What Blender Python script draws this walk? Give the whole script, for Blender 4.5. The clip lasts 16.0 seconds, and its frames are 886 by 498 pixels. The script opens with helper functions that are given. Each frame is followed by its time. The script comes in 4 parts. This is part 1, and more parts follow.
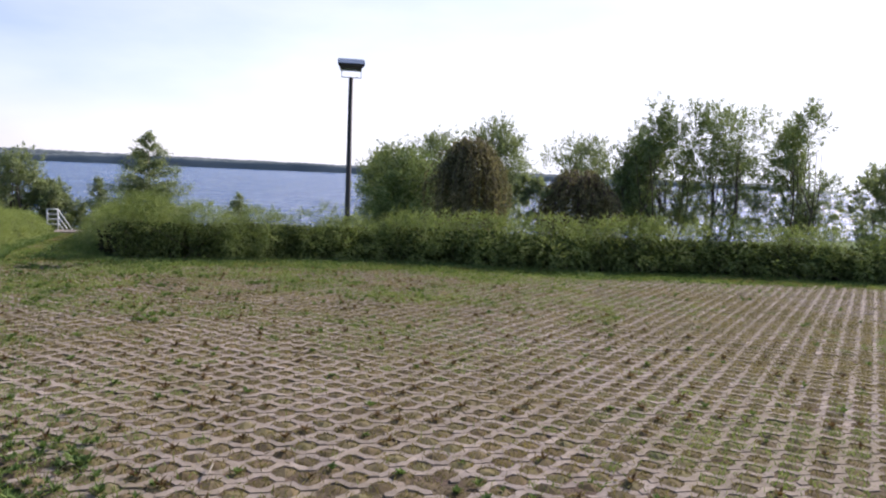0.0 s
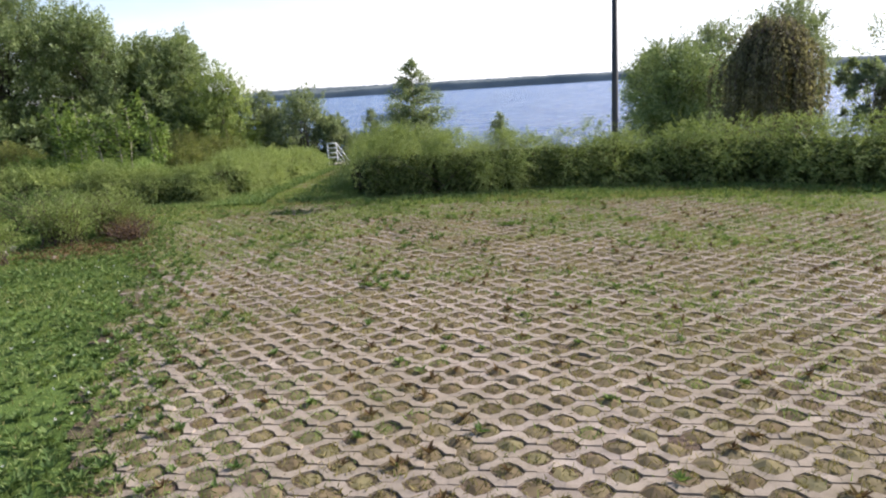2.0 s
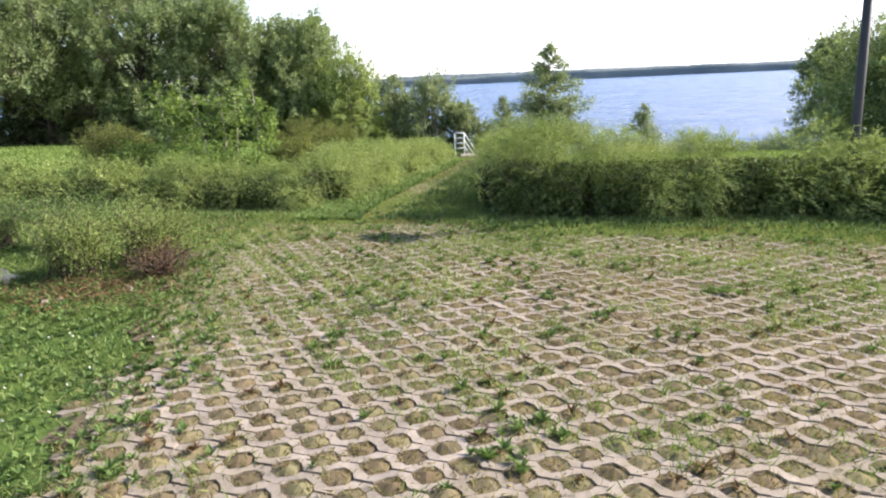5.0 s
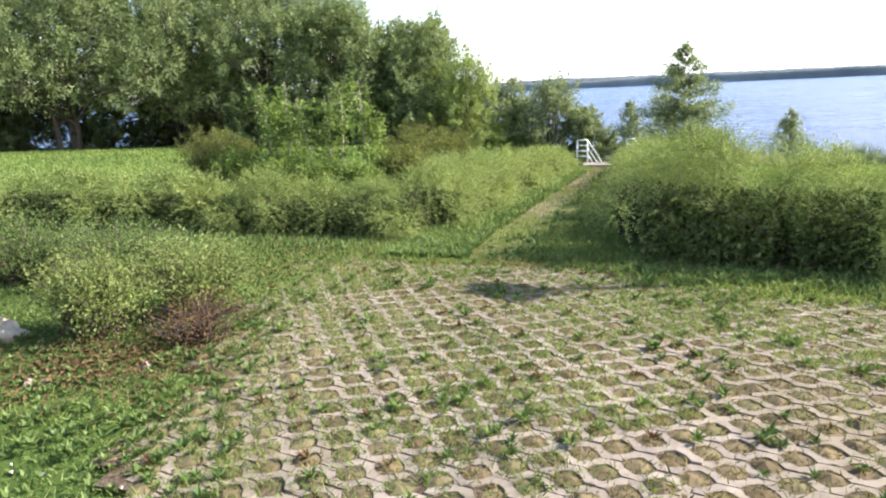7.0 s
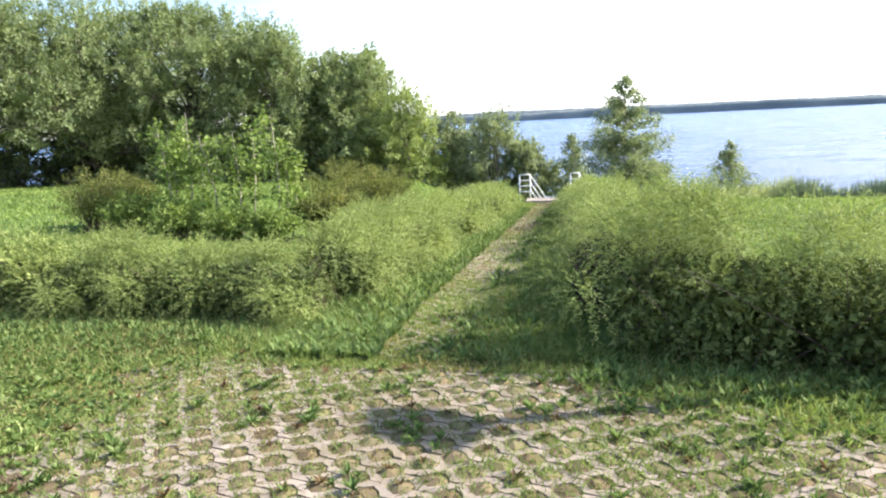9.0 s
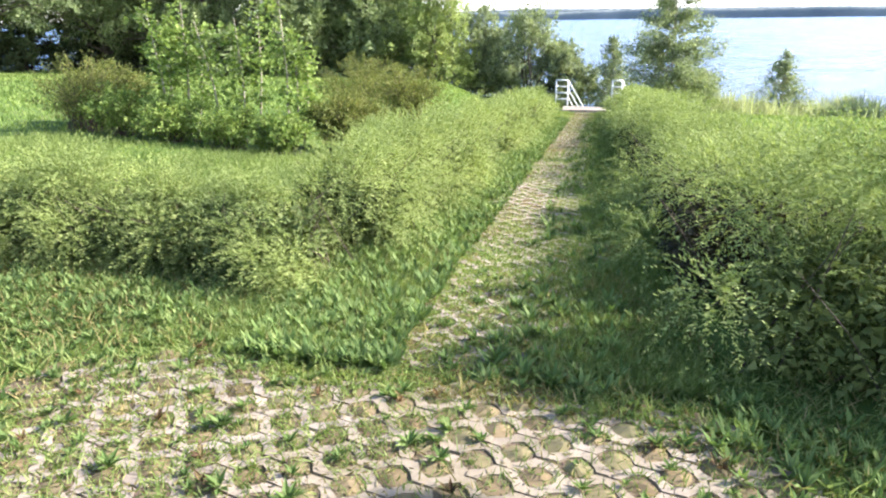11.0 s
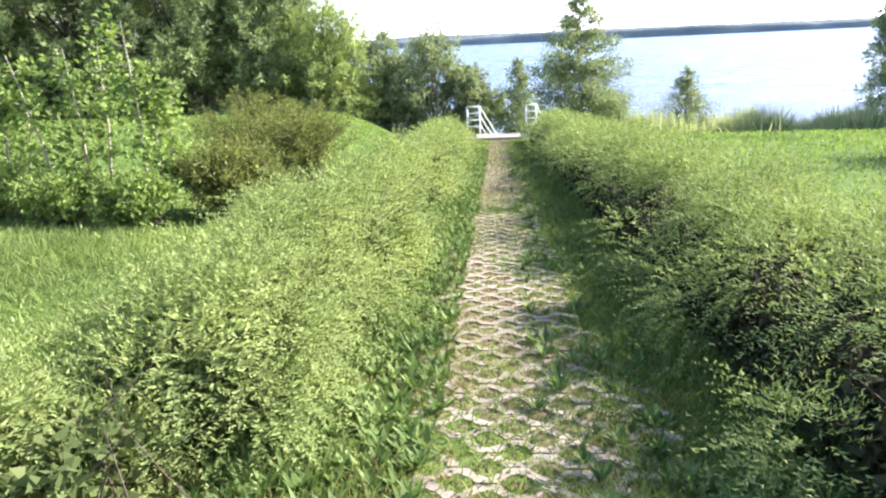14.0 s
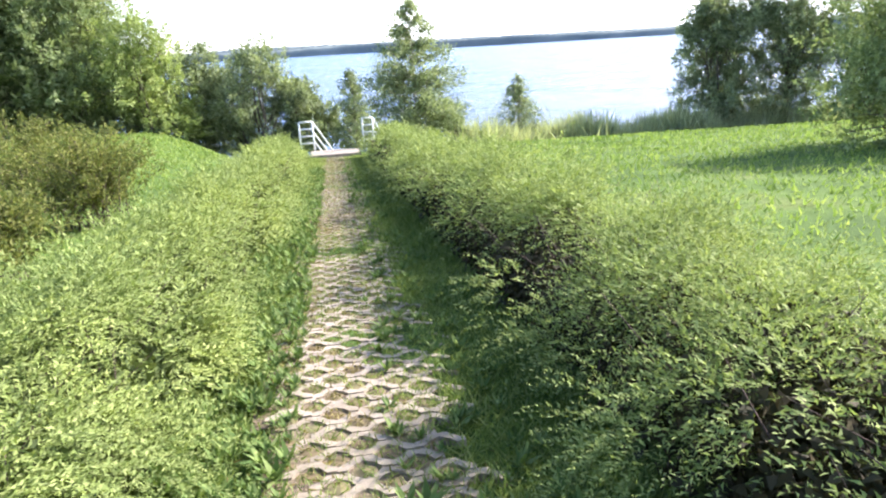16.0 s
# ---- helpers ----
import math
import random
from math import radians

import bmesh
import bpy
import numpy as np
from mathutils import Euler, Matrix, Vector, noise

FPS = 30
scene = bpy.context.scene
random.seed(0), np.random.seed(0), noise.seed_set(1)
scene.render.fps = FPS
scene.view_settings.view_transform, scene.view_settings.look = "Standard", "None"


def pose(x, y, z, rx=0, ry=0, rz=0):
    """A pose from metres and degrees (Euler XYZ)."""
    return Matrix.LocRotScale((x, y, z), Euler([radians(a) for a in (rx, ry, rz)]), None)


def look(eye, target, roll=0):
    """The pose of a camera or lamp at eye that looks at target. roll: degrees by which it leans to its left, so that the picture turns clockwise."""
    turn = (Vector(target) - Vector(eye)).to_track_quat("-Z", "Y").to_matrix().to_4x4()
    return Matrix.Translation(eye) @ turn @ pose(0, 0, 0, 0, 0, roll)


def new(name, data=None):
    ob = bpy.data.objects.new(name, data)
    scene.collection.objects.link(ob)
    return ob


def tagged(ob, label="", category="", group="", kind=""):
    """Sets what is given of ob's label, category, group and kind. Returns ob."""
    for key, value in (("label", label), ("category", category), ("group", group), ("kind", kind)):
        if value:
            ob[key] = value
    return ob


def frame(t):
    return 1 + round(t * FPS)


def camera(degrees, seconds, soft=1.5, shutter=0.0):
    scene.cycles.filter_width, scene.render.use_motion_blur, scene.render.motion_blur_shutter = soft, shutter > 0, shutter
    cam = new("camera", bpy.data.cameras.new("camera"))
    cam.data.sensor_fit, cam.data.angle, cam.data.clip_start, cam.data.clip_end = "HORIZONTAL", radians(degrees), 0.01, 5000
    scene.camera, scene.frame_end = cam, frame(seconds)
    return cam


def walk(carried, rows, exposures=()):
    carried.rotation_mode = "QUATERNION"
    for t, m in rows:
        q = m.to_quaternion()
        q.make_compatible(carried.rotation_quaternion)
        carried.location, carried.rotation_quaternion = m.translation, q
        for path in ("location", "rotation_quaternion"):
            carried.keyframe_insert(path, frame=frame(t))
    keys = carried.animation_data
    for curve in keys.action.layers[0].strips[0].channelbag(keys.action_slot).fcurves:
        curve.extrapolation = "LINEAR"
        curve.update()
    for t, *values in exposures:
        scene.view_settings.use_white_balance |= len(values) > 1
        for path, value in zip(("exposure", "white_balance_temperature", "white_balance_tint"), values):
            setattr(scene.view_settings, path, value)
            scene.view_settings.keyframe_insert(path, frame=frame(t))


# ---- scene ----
cam = camera(65.5, 16.0, soft=2.1)
METRES, EYE, TILT, LEAN, TURN = 14.4, 1.5, -1.25, 0.95, -27.3
ROWS = [
    (0.0, 0.0, 0.0, 0.0, 0.23, -4.72, -2.8),
    (0.5, -0.0025, 0.034, 0.004, -1.99, -3.38, -0.3),
    (1.0, -0.0097, 0.0707, 0.0027, 19.12, -7.59, 0.3),
    (1.5, -0.0177, 0.104, 0.0009, 24.32, -11.62, -0.42),
    (2.0, -0.0243, 0.1363, 0.0024, 21.45, -11.96, 2.6),
    (2.5, -0.0335, 0.1723, 0.0033, 30.0, -9.9, -0.46),
    (3.0, -0.0495, 0.2083, 0.001, 29.63, -12.29, -1.86),
    (3.5, -0.0663, 0.2393, 0.0006, 32.1, -13.08, 2.43),
    (6.0, -0.1698, 0.3796, 0.0044, 33.77, -12.07, -0.41),
    (6.5, -0.1915, 0.4069, 0.0023, 42.65, -11.49, 1.57),
    (7.0, -0.2087, 0.4336, 0.0035, 41.75, -12.02, 1.33),
    (7.5, -0.2295, 0.4615, 0.0058, 38.93, -11.3, 1.47),
    (8.0, -0.246, 0.4937, 0.0042, 43.26, -12.36, 2.66),
    (8.5, -0.2593, 0.5211, 0.0038, 34.89, -12.43, -0.25),
    (9.0, -0.278, 0.5469, 0.0076, 37.09, -9.54, 1.57),
    (11.5, -0.3845, 0.6564, 0.0072, 39.11, -18.63, -1.16),
    (12.0, -0.4069, 0.6765, 0.0077, 32.17, -15.02, 1.51),
    (12.5, -0.425, 0.6988, 0.0057, 35.56, -13.35, 3.39),
    (13.0, -0.4436, 0.7219, 0.0046, 35.87, -15.7, 1.72),
    (13.5, -0.4619, 0.7427, 0.0058, 32.86, -13.93, 1.76),
    (14.0, -0.4774, 0.7692, 0.003, 30.97, -15.57, 1.49),
    (14.5, -0.4896, 0.7884, 0.0036, 28.63, -15.09, -1.5),
    (15.0, -0.5074, 0.812, 0.0033, 20.15, -13.66, -1.35),
    (15.5, -0.5138, 0.8398, 0.003, 23.1334, -12.6775, 2.935),
    (16.0, -0.5227, 0.8659, 0.003, 17.4666, -15.2043, 2.4732),
]
walk(cam, [(t, pose(0, 0, EYE, TILT, LEAN, 0) @ pose(0, 0, 0, 0, 0, TURN) @ pose(METRES * x, METRES * y, METRES * z, 90 + pitch, roll, yaw)) for t, x, y, z, yaw, pitch, roll in ROWS],
     exposures=[(0.0, 0.3, 6100, 23), (0.8, 0.36, 6120, 22), (1.4, 0.54, 6150, 19), (3.5, 0.98, 6200, 17), (6.0, 1.28, 6250, 15), (9.0, 1.54, 6200, 14.5), (11.5, 1.9, 6080, 15.5), (16.0, 1.84, 6050, 16)])

# ---- light ----
SUN_AZ, SUN_EL = 72.5, 33.5          # degrees right of the path's direction, degrees above the horizon
world = bpy.data.worlds.new("sky")
scene.world = world
world.use_nodes = True
wn = world.node_tree
wbg = wn.nodes["Background"]
sky = wn.nodes.new("ShaderNodeTexSky")
sky.sky_type, sky.sun_disc = "NISHITA", False
sky.sun_elevation, sky.sun_rotation = radians(SUN_EL), radians(SUN_AZ)
sky.air_density, sky.dust_density, sky.ozone_density = 1.0, 0.8, 1.5
# thin bright cloud: a veil that thickens towards the horizon, with soft patches
wco = wn.nodes.new("ShaderNodeTexCoord")
wsep = wn.nodes.new("ShaderNodeSeparateXYZ")
wn.links.new(wco.outputs["Generated"], wsep.inputs["Vector"])
wmap = wn.nodes.new("ShaderNodeMapping")
wmap.inputs["Scale"].default_value = (1.0, 1.0, 3.2)
wn.links.new(wco.outputs["Generated"], wmap.inputs["Vector"])
wnoise = wn.nodes.new("ShaderNodeTexNoise")
wnoise.inputs["Scale"].default_value, wnoise.inputs["Detail"].default_value = 2.4, 7.0
wn.links.new(wmap.outputs["Vector"], wnoise.inputs["Vector"])
wveil = wn.nodes.new("ShaderNodeMapRange")
wveil.inputs["From Min"].default_value, wveil.inputs["From Max"].default_value = 0.0, 0.42
wveil.inputs["To Min"].default_value, wveil.inputs["To Max"].default_value = 0.95, 0.12
wn.links.new(wsep.outputs["Z"], wveil.inputs["Value"])
wadd = wn.nodes.new("ShaderNodeMath")
wadd.operation = "MULTIPLY_ADD"
wn.links.new(wnoise.outputs["Fac"], wadd.inputs[0])
wadd.inputs[1].default_value = 1.0
wglow = wn.nodes.new("ShaderNodeMath")       # the haze is thicker on the sun's side
wglow.operation = "MULTIPLY_ADD"
wn.links.new(wsep.outputs["X"], wglow.inputs[0])
wglow.inputs[1].default_value = 0.75
wn.links.new(wveil.outputs["Result"], wglow.inputs[2])
wn.links.new(wglow.outputs[0], wadd.inputs[2])
woff = wn.nodes.new("ShaderNodeMath")
woff.operation, woff.use_clamp = "SUBTRACT", True
wn.links.new(wadd.outputs[0], woff.inputs[0])
woff.inputs[1].default_value = 0.80
wmix = wn.nodes.new("ShaderNodeMix")
wmix.data_type = "RGBA"
wn.links.new(woff.outputs[0], wmix.inputs[0])
wn.links.new(sky.outputs["Color"], wmix.inputs[6])
wmix.inputs[7].default_value = (8.4, 8.7, 9.0, 1)
wn.links.new(wmix.outputs[2], wbg.inputs["Color"])
wbg.inputs["Strength"].default_value = 0.12
sun = new("sun", bpy.data.lights.new("sun", "SUN"))
sun.data.energy, sun.data.angle, sun.data.color = 5.0, radians(0.55), (1.0, 0.93, 0.82)
sx, sy = math.sin(radians(SUN_AZ)), math.cos(radians(SUN_AZ))
sun.matrix_world = look((30 * sx, 30 * sy, 30 * math.tan(radians(SUN_EL))), (0, 0, 0))

# ---- materials ----


def base_material(name, rough=0.8):
    m = bpy.data.materials.new(name)
    m.use_nodes = True
    t = m.node_tree
    b = t.nodes["Principled BSDF"]
    b.inputs["Roughness"].default_value = rough
    if rough > 0.9:
        b.inputs["Specular IOR Level"].default_value = 0.15
    return m, t, b


def noise_node(t, scale, detail=4.0, rough=0.55, coord=None):
    n = t.nodes.new("ShaderNodeTexNoise")
    n.inputs["Scale"].default_value, n.inputs["Detail"].default_value, n.inputs["Roughness"].default_value = scale, detail, rough
    if coord is not None:
        t.links.new(coord, n.inputs["Vector"])
    return n.outputs["Fac"]


def ramp(t, fac, stops):
    r = t.nodes.new("ShaderNodeValToRGB")
    e = r.color_ramp.elements
    while len(e) < len(stops):
        e.new(0.5)
    for k, (p, c) in zip(e, stops):
        k.position, k.color = p, (*c, 1)
    t.links.new(fac, r.inputs["Fac"])
    return r.outputs["Color"]


def mix(t, fac, a, b, how="MIX"):
    m = t.nodes.new("ShaderNodeMix")
    m.data_type, m.blend_type = "RGBA", how
    for sock, v in ((m.inputs[0], fac), (m.inputs[6], a), (m.inputs[7], b)):
        if isinstance(v, (int, float)):
            sock.default_value = v
        elif isinstance(v, tuple):
            sock.default_value = (*v, 1)
        else:
            t.links.new(v, sock)
    return m.outputs[2]


def bump(t, b, height, strength=0.4, dist=0.01):
    n = t.nodes.new("ShaderNodeBump")
    n.inputs["Strength"].default_value, n.inputs["Distance"].default_value = strength, dist
    t.links.new(height, n.inputs["Height"])
    t.links.new(n.outputs["Normal"], b.inputs["Normal"])


def where(t):
    return t.nodes.new("ShaderNodeNewGeometry")


def leaf_material(name, dark, mid, light, patch=1.2, through_light=0.35, rough=0.7):
    m, t, b = base_material(name, rough)
    g = where(t)
    c = ramp(t, g.outputs["Random Per Island"], [(0.0, dark), (0.5, mid), (1.0, light)])
    n = noise_node(t, patch, 3.0, 0.5, g.outputs["Position"])
    tone = ramp(t, n, [(0.3, (0.72, 0.75, 0.7)), (0.7, (1.2, 1.15, 1.0))])
    c = mix(t, 1.0, c, tone, "MULTIPLY")
    t.links.new(c, b.inputs["Base Color"])
    b.inputs["Specular IOR Level"].default_value = 0.12
    tr = t.nodes.new("ShaderNodeBsdfTranslucent")
    t.links.new(mix(t, 1.0, c, (1.15, 1.2, 0.75), "MULTIPLY"), tr.inputs["Color"])
    ms = t.nodes.new("ShaderNodeMixShader")
    ms.inputs[0].default_value = through_light
    t.links.new(b.outputs[0], ms.inputs[1])
    t.links.new(tr.outputs[0], ms.inputs[2])
    t.links.new(ms.outputs[0], t.nodes["Material Output"].inputs["Surface"])
    return m


def bark_material(name, a, b_, scale=9.0):
    m, t, b = base_material(name, 0.9)
    g = where(t)
    n = noise_node(t, scale, 6.0, 0.65, g.outputs["Position"])
    t.links.new(ramp(t, n, [(0.3, a), (0.7, b_)]), b.inputs["Base Color"])
    bump(t, b, n, 0.6, 0.01)
    return m


def concrete_material():
    m, t, b = base_material("paver_concrete", 0.92)
    g = where(t)
    o = t.nodes.new("ShaderNodeObjectInfo")
    fine = noise_node(t, 160.0, 3.0, 0.7, g.outputs["Position"])
    mid = noise_node(t, 7.0, 5.0, 0.6, g.outputs["Position"])
    big = noise_node(t, 0.55, 4.0, 0.6, g.outputs["Position"])
    c = ramp(t, mid, [(0.25, (0.23, 0.19, 0.150)), (0.5, (0.345, 0.292, 0.238)), (0.78, (0.47, 0.405, 0.335))])
    c = mix(t, 1.0, c, ramp(t, fine, [(0.25, (0.72, 0.72, 0.72)), (0.7, (1.1, 1.1, 1.1))]), "MULTIPLY")
    c = mix(t, 1.0, c, ramp(t, g.outputs["Random Per Island"], [(0.0, (0.84, 0.84, 0.86)), (1.0, (1.12, 1.1, 1.07))]), "MULTIPLY")
    c = mix(t, 1.0, c, ramp(t, o.outputs["Random"], [(0.0, (0.92, 0.92, 0.93)), (1.0, (1.06, 1.05, 1.04))]), "MULTIPLY")
    dirt = ramp(t, mix(t, 0.45, big, noise_node(t, 4.0, 6.0, 0.7, g.outputs["Position"])), [(0.40, (0, 0, 0)), (0.62, (0.75, 0.75, 0.75))])
    c = mix(t, dirt, c, (0.20, 0.165, 0.10))
    t.links.new(c, b.inputs["Base Color"])
    bump(t, b, fine, 0.5, 0.004)
    return m


def soil_material(name="bed_soil", tint=(0.13, 0.13, 0.05)):
    m, t, b = base_material(name, 1.0)
    g = where(t)
    n1 = noise_node(t, 1.1, 5.0, 0.6, g.outputs["Position"])
    n2 = noise_node(t, 38.0, 5.0, 0.7, g.outputs["Position"])
    c = ramp(t, n2, [(0.3, (0.075, 0.052, 0.04)), (0.55, (0.165, 0.118, 0.085)), (0.8, (0.27, 0.21, 0.145))])
    c = mix(t, ramp(t, n1, [(0.4, (0.0, 0.0, 0.0)), (0.65, (0.5, 0.5, 0.5))]), c, tint)
    t.links.new(c, b.inputs["Base Color"])
    bump(t, b, n2, 0.9, 0.03)
    return m


def ground_material():
    m, t, b = base_material("turf", 1.0)
    g = where(t)
    n1 = noise_node(t, 0.45, 5.0, 0.6, g.outputs["Position"])
    n2 = noise_node(t, 26.0, 5.0, 0.7, g.outputs["Position"])
    c = ramp(t, n1, [(0.3, (0.055, 0.095, 0.022)), (0.55, (0.10, 0.155, 0.035)), (0.75, (0.16, 0.18, 0.06))])
    c = mix(t, 1.0, c, ramp(t, n2, [(0.25, (0.45, 0.45, 0.45)), (0.75, (1.35, 1.35, 1.25))]), "MULTIPLY")
    t.links.new(c, b.inputs["Base Color"])
    bump(t, b, n2, 0.7, 0.03)
    return m


def water_material():
    m, t, b = base_material("lake_water", 0.22)
    b.inputs["IOR"].default_value = 1.33
    g = where(t)
    mp = t.nodes.new("ShaderNodeMapping")
    mp.inputs["Scale"].default_value = (0.55, 1.3, 1.0)
    t.links.new(g.outputs["Position"], mp.inputs["Vector"])
    n = noise_node(t, 0.9, 6.0, 0.62, mp.outputs["Vector"])
    mw = t.nodes.new("ShaderNodeMapping")
    mw.inputs["Scale"].default_value = (0.05, 0.22, 1.0)
    t.links.new(g.outputs["Position"], mw.inputs["Vector"])
    gust = noise_node(t, 1.0, 7.0, 0.7, mw.outputs["Vector"])
    t.links.new(ramp(t, gust, [(0.3, (0.14, 0.14, 0.14)), (0.7, (0.34, 0.34, 0.34))]), b.inputs["Roughness"])
    t.links.new(ramp(t, gust, [(0.3, (0.03, 0.085, 0.22)), (0.7, (0.06, 0.13, 0.27))]), b.inputs["Base Color"])
    bump(t, b, n, 1.0, 1.0)
    return m


def paint_material(name, colour, rough=0.5, metal=0.0, wear=0.25):
    m, t, b = base_material(name, rough)
    g = where(t)
    n = noise_node(t, 14.0, 5.0, 0.65, g.outputs["Position"])
    d = tuple(v * (1 - wear) for v in colour)
    t.links.new(ramp(t, n, [(0.3, d), (0.65, colour)]), b.inputs["Base Color"])
    b.inputs["Metallic"].default_value = metal
    bump(t, b, n, 0.15, 0.004)
    return m


def rock_material():
    m, t, b = base_material("limestone", 0.95)
    g = where(t)
    n = noise_node(t, 9.0, 7.0, 0.65, g.outputs["Position"])
    t.links.new(ramp(t, n, [(0.3, (0.22, 0.18, 0.14)), (0.6, (0.44, 0.39, 0.32))]), b.inputs["Base Color"])
    bump(t, b, n, 0.8, 0.03)
    return m


PATH_SOIL = soil_material("path_soil", (0.38, 0.33, 0.20))
CONCRETE, SOIL, TURF, WATER, ROCK = concrete_material(), soil_material(), ground_material(), water_material(), rock_material()
HEDGE_LEAF = leaf_material("hedge_leaf", (0.15, 0.20, 0.06), (0.255, 0.315, 0.11), (0.37, 0.42, 0.18), 1.6, 0.33)
WILLOW_LEAF = leaf_material("willow_leaf", (0.12, 0.165, 0.075), (0.215, 0.27, 0.13), (0.33, 0.38, 0.21), 0.5, 0.36)
LAWN_BLADE = leaf_material("lawn_blade", (0.125, 0.195, 0.05), (0.195, 0.275, 0.08), (0.29, 0.35, 0.13), 0.25, 0.4)
LIGHT_LEAF = leaf_material("light_willow_leaf", (0.19, 0.25, 0.085), (0.28, 0.345, 0.13), (0.39, 0.44, 0.19), 0.6, 0.4)
BIRCH_LEAF = leaf_material("birch_leaf", (0.135, 0.17, 0.10), (0.235, 0.28, 0.165), (0.365, 0.405, 0.26), 0.8, 0.42)
MAPLE_LEAF = leaf_material("maple_leaf", (0.11, 0.175, 0.05), (0.20, 0.28, 0.08), (0.30, 0.37, 0.125), 1.5, 0.38)
DARK_LEAF = leaf_material("weeping_leaf", (0.12, 0.115, 0.075), (0.20, 0.185, 0.12), (0.31, 0.28, 0.19), 1.2, 0.4)
BROWN_LEAF = leaf_material("dry_leaf", (0.085, 0.05, 0.032), (0.16, 0.10, 0.058), (0.24, 0.18, 0.095), 2.0, 0.3)
OLIVE_LEAF = leaf_material("olive_leaf", (0.10, 0.125, 0.04), (0.18, 0.205, 0.065), (0.28, 0.275, 0.11), 1.5, 0.38)
REED_LEAF = leaf_material("reed_leaf", (0.24, 0.27, 0.16), (0.35, 0.38, 0.24), (0.48, 0.50, 0.34), 0.6, 0.45)
GRASS_BLADE = leaf_material("grass_blade", (0.105, 0.155, 0.045), (0.185, 0.25, 0.08), (0.31, 0.355, 0.155), 0.9, 0.4)
DRY_BLADE = leaf_material("dry_blade", (0.14, 0.115, 0.055), (0.22, 0.195, 0.085), (0.36, 0.30, 0.155), 1.4, 0.3)
WEED_LEAF = leaf_material("weed_leaf", (0.08, 0.135, 0.045), (0.142, 0.215, 0.072), (0.24, 0.305, 0.125), 1.5, 0.35)
# Blue-grey instead of green: distance haze is put into the woods' colour.
FAR_HAZE_LEAF = leaf_material("far_woods", (0.165, 0.20, 0.23), (0.17, 0.205, 0.235), (0.175, 0.21, 0.24), 0.02, 0.1, 0.9)
SHRUB_LEAF = leaf_material("shrub_leaf", (0.085, 0.135, 0.045), (0.155, 0.225, 0.08), (0.27, 0.34, 0.14), 2.5, 0.35)
# Darker copy of the hedge leaf; its colour stands in for inner shade.
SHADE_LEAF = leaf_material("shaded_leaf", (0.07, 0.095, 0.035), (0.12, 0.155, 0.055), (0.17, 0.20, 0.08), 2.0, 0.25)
# Near-black brown: deep shade among the hedge's twigs, put into the colour.
INNER_SHADE_LEAF = leaf_material("inner_shade_leaf", (0.035, 0.035, 0.02), (0.055, 0.05, 0.03), (0.085, 0.07, 0.045), 2.0, 0.1)
# Undergrowth leaf, darkened: the shade below the willow crowns is in its colour.
UNDER_SHADE_LEAF = leaf_material("undergrowth_shade_leaf", (0.05, 0.07, 0.035), (0.085, 0.11, 0.055), (0.13, 0.16, 0.08), 0.6, 0.25)
BARK = bark_material("bark", (0.05, 0.04, 0.03), (0.14, 0.11, 0.085))
TWIG = bark_material("twig_bark", (0.05, 0.03, 0.027), (0.13, 0.085, 0.07), 20.0)
PALE_BARK = bark_material("pale_bark", (0.20, 0.17, 0.12), (0.38, 0.34, 0.26), 12.0)
WHITE_PAINT = paint_material("white_rail_paint", (0.68, 0.68, 0.64), 0.5)
POLE_PAINT = paint_material("dark_pole", (0.032, 0.030, 0.030), 0.55)
HOOD_METAL = paint_material("hood_metal", (0.06, 0.06, 0.07), 0.35)
PANEL_GLASS = paint_material("panel_glass", (0.11, 0.13, 0.17), 0.12)
DECK_WOOD = bark_material("deck_wood", (0.20, 0.16, 0.12), (0.36, 0.31, 0.25), 5.0)

# ---- mesh makers ----
rng = np.random.default_rng(7)


def quick_mesh(name, verts, faces, material):
    """verts (n,3); faces a list of arrays, each (m,k)."""
    me = bpy.data.meshes.new(name)
    verts = np.asarray(verts, dtype=np.float32)
    me.vertices.add(len(verts))
    me.vertices.foreach_set("co", verts.ravel())
    loops = np.concatenate([f.ravel() for f in faces]).astype(np.int32)
    sizes = np.concatenate([np.full(len(f), f.shape[1]) for f in faces])
    me.loops.add(len(loops))
    me.loops.foreach_set("vertex_index", loops)
    me.polygons.add(len(sizes))
    me.polygons.foreach_set("loop_start", np.concatenate([[0], np.cumsum(sizes)[:-1]]).astype(np.int32))
    me.polygons.foreach_set("use_smooth", np.zeros(len(sizes), dtype=bool))
    me.update(calc_edges=True)
    me.materials.append(material)
    return me


def unit(v):
    return v / np.maximum(np.linalg.norm(v, axis=-1, keepdims=True), 1e-9)


def leaf_data(base, way, up, length, width):
    """Folded leaves of two triangles: base points, directions, rough normals, sizes."""
    side = unit(np.cross(way, up))
    nor = np.cross(side, way)
    length, width = np.reshape(length, (-1, 1)), np.reshape(np.broadcast_to(width, len(base)), (-1, 1))
    mid = base + way * length * 0.45 + nor * width * 0.22
    v = np.stack([base, mid - side * width * 0.5, base + way * length - nor * length * 0.08, mid + side * width * 0.5], 1).reshape(-1, 3)
    k = np.arange(len(base))[:, None] * 4
    return v, np.concatenate([k + [0, 1, 2], k + [0, 2, 3]], 0)


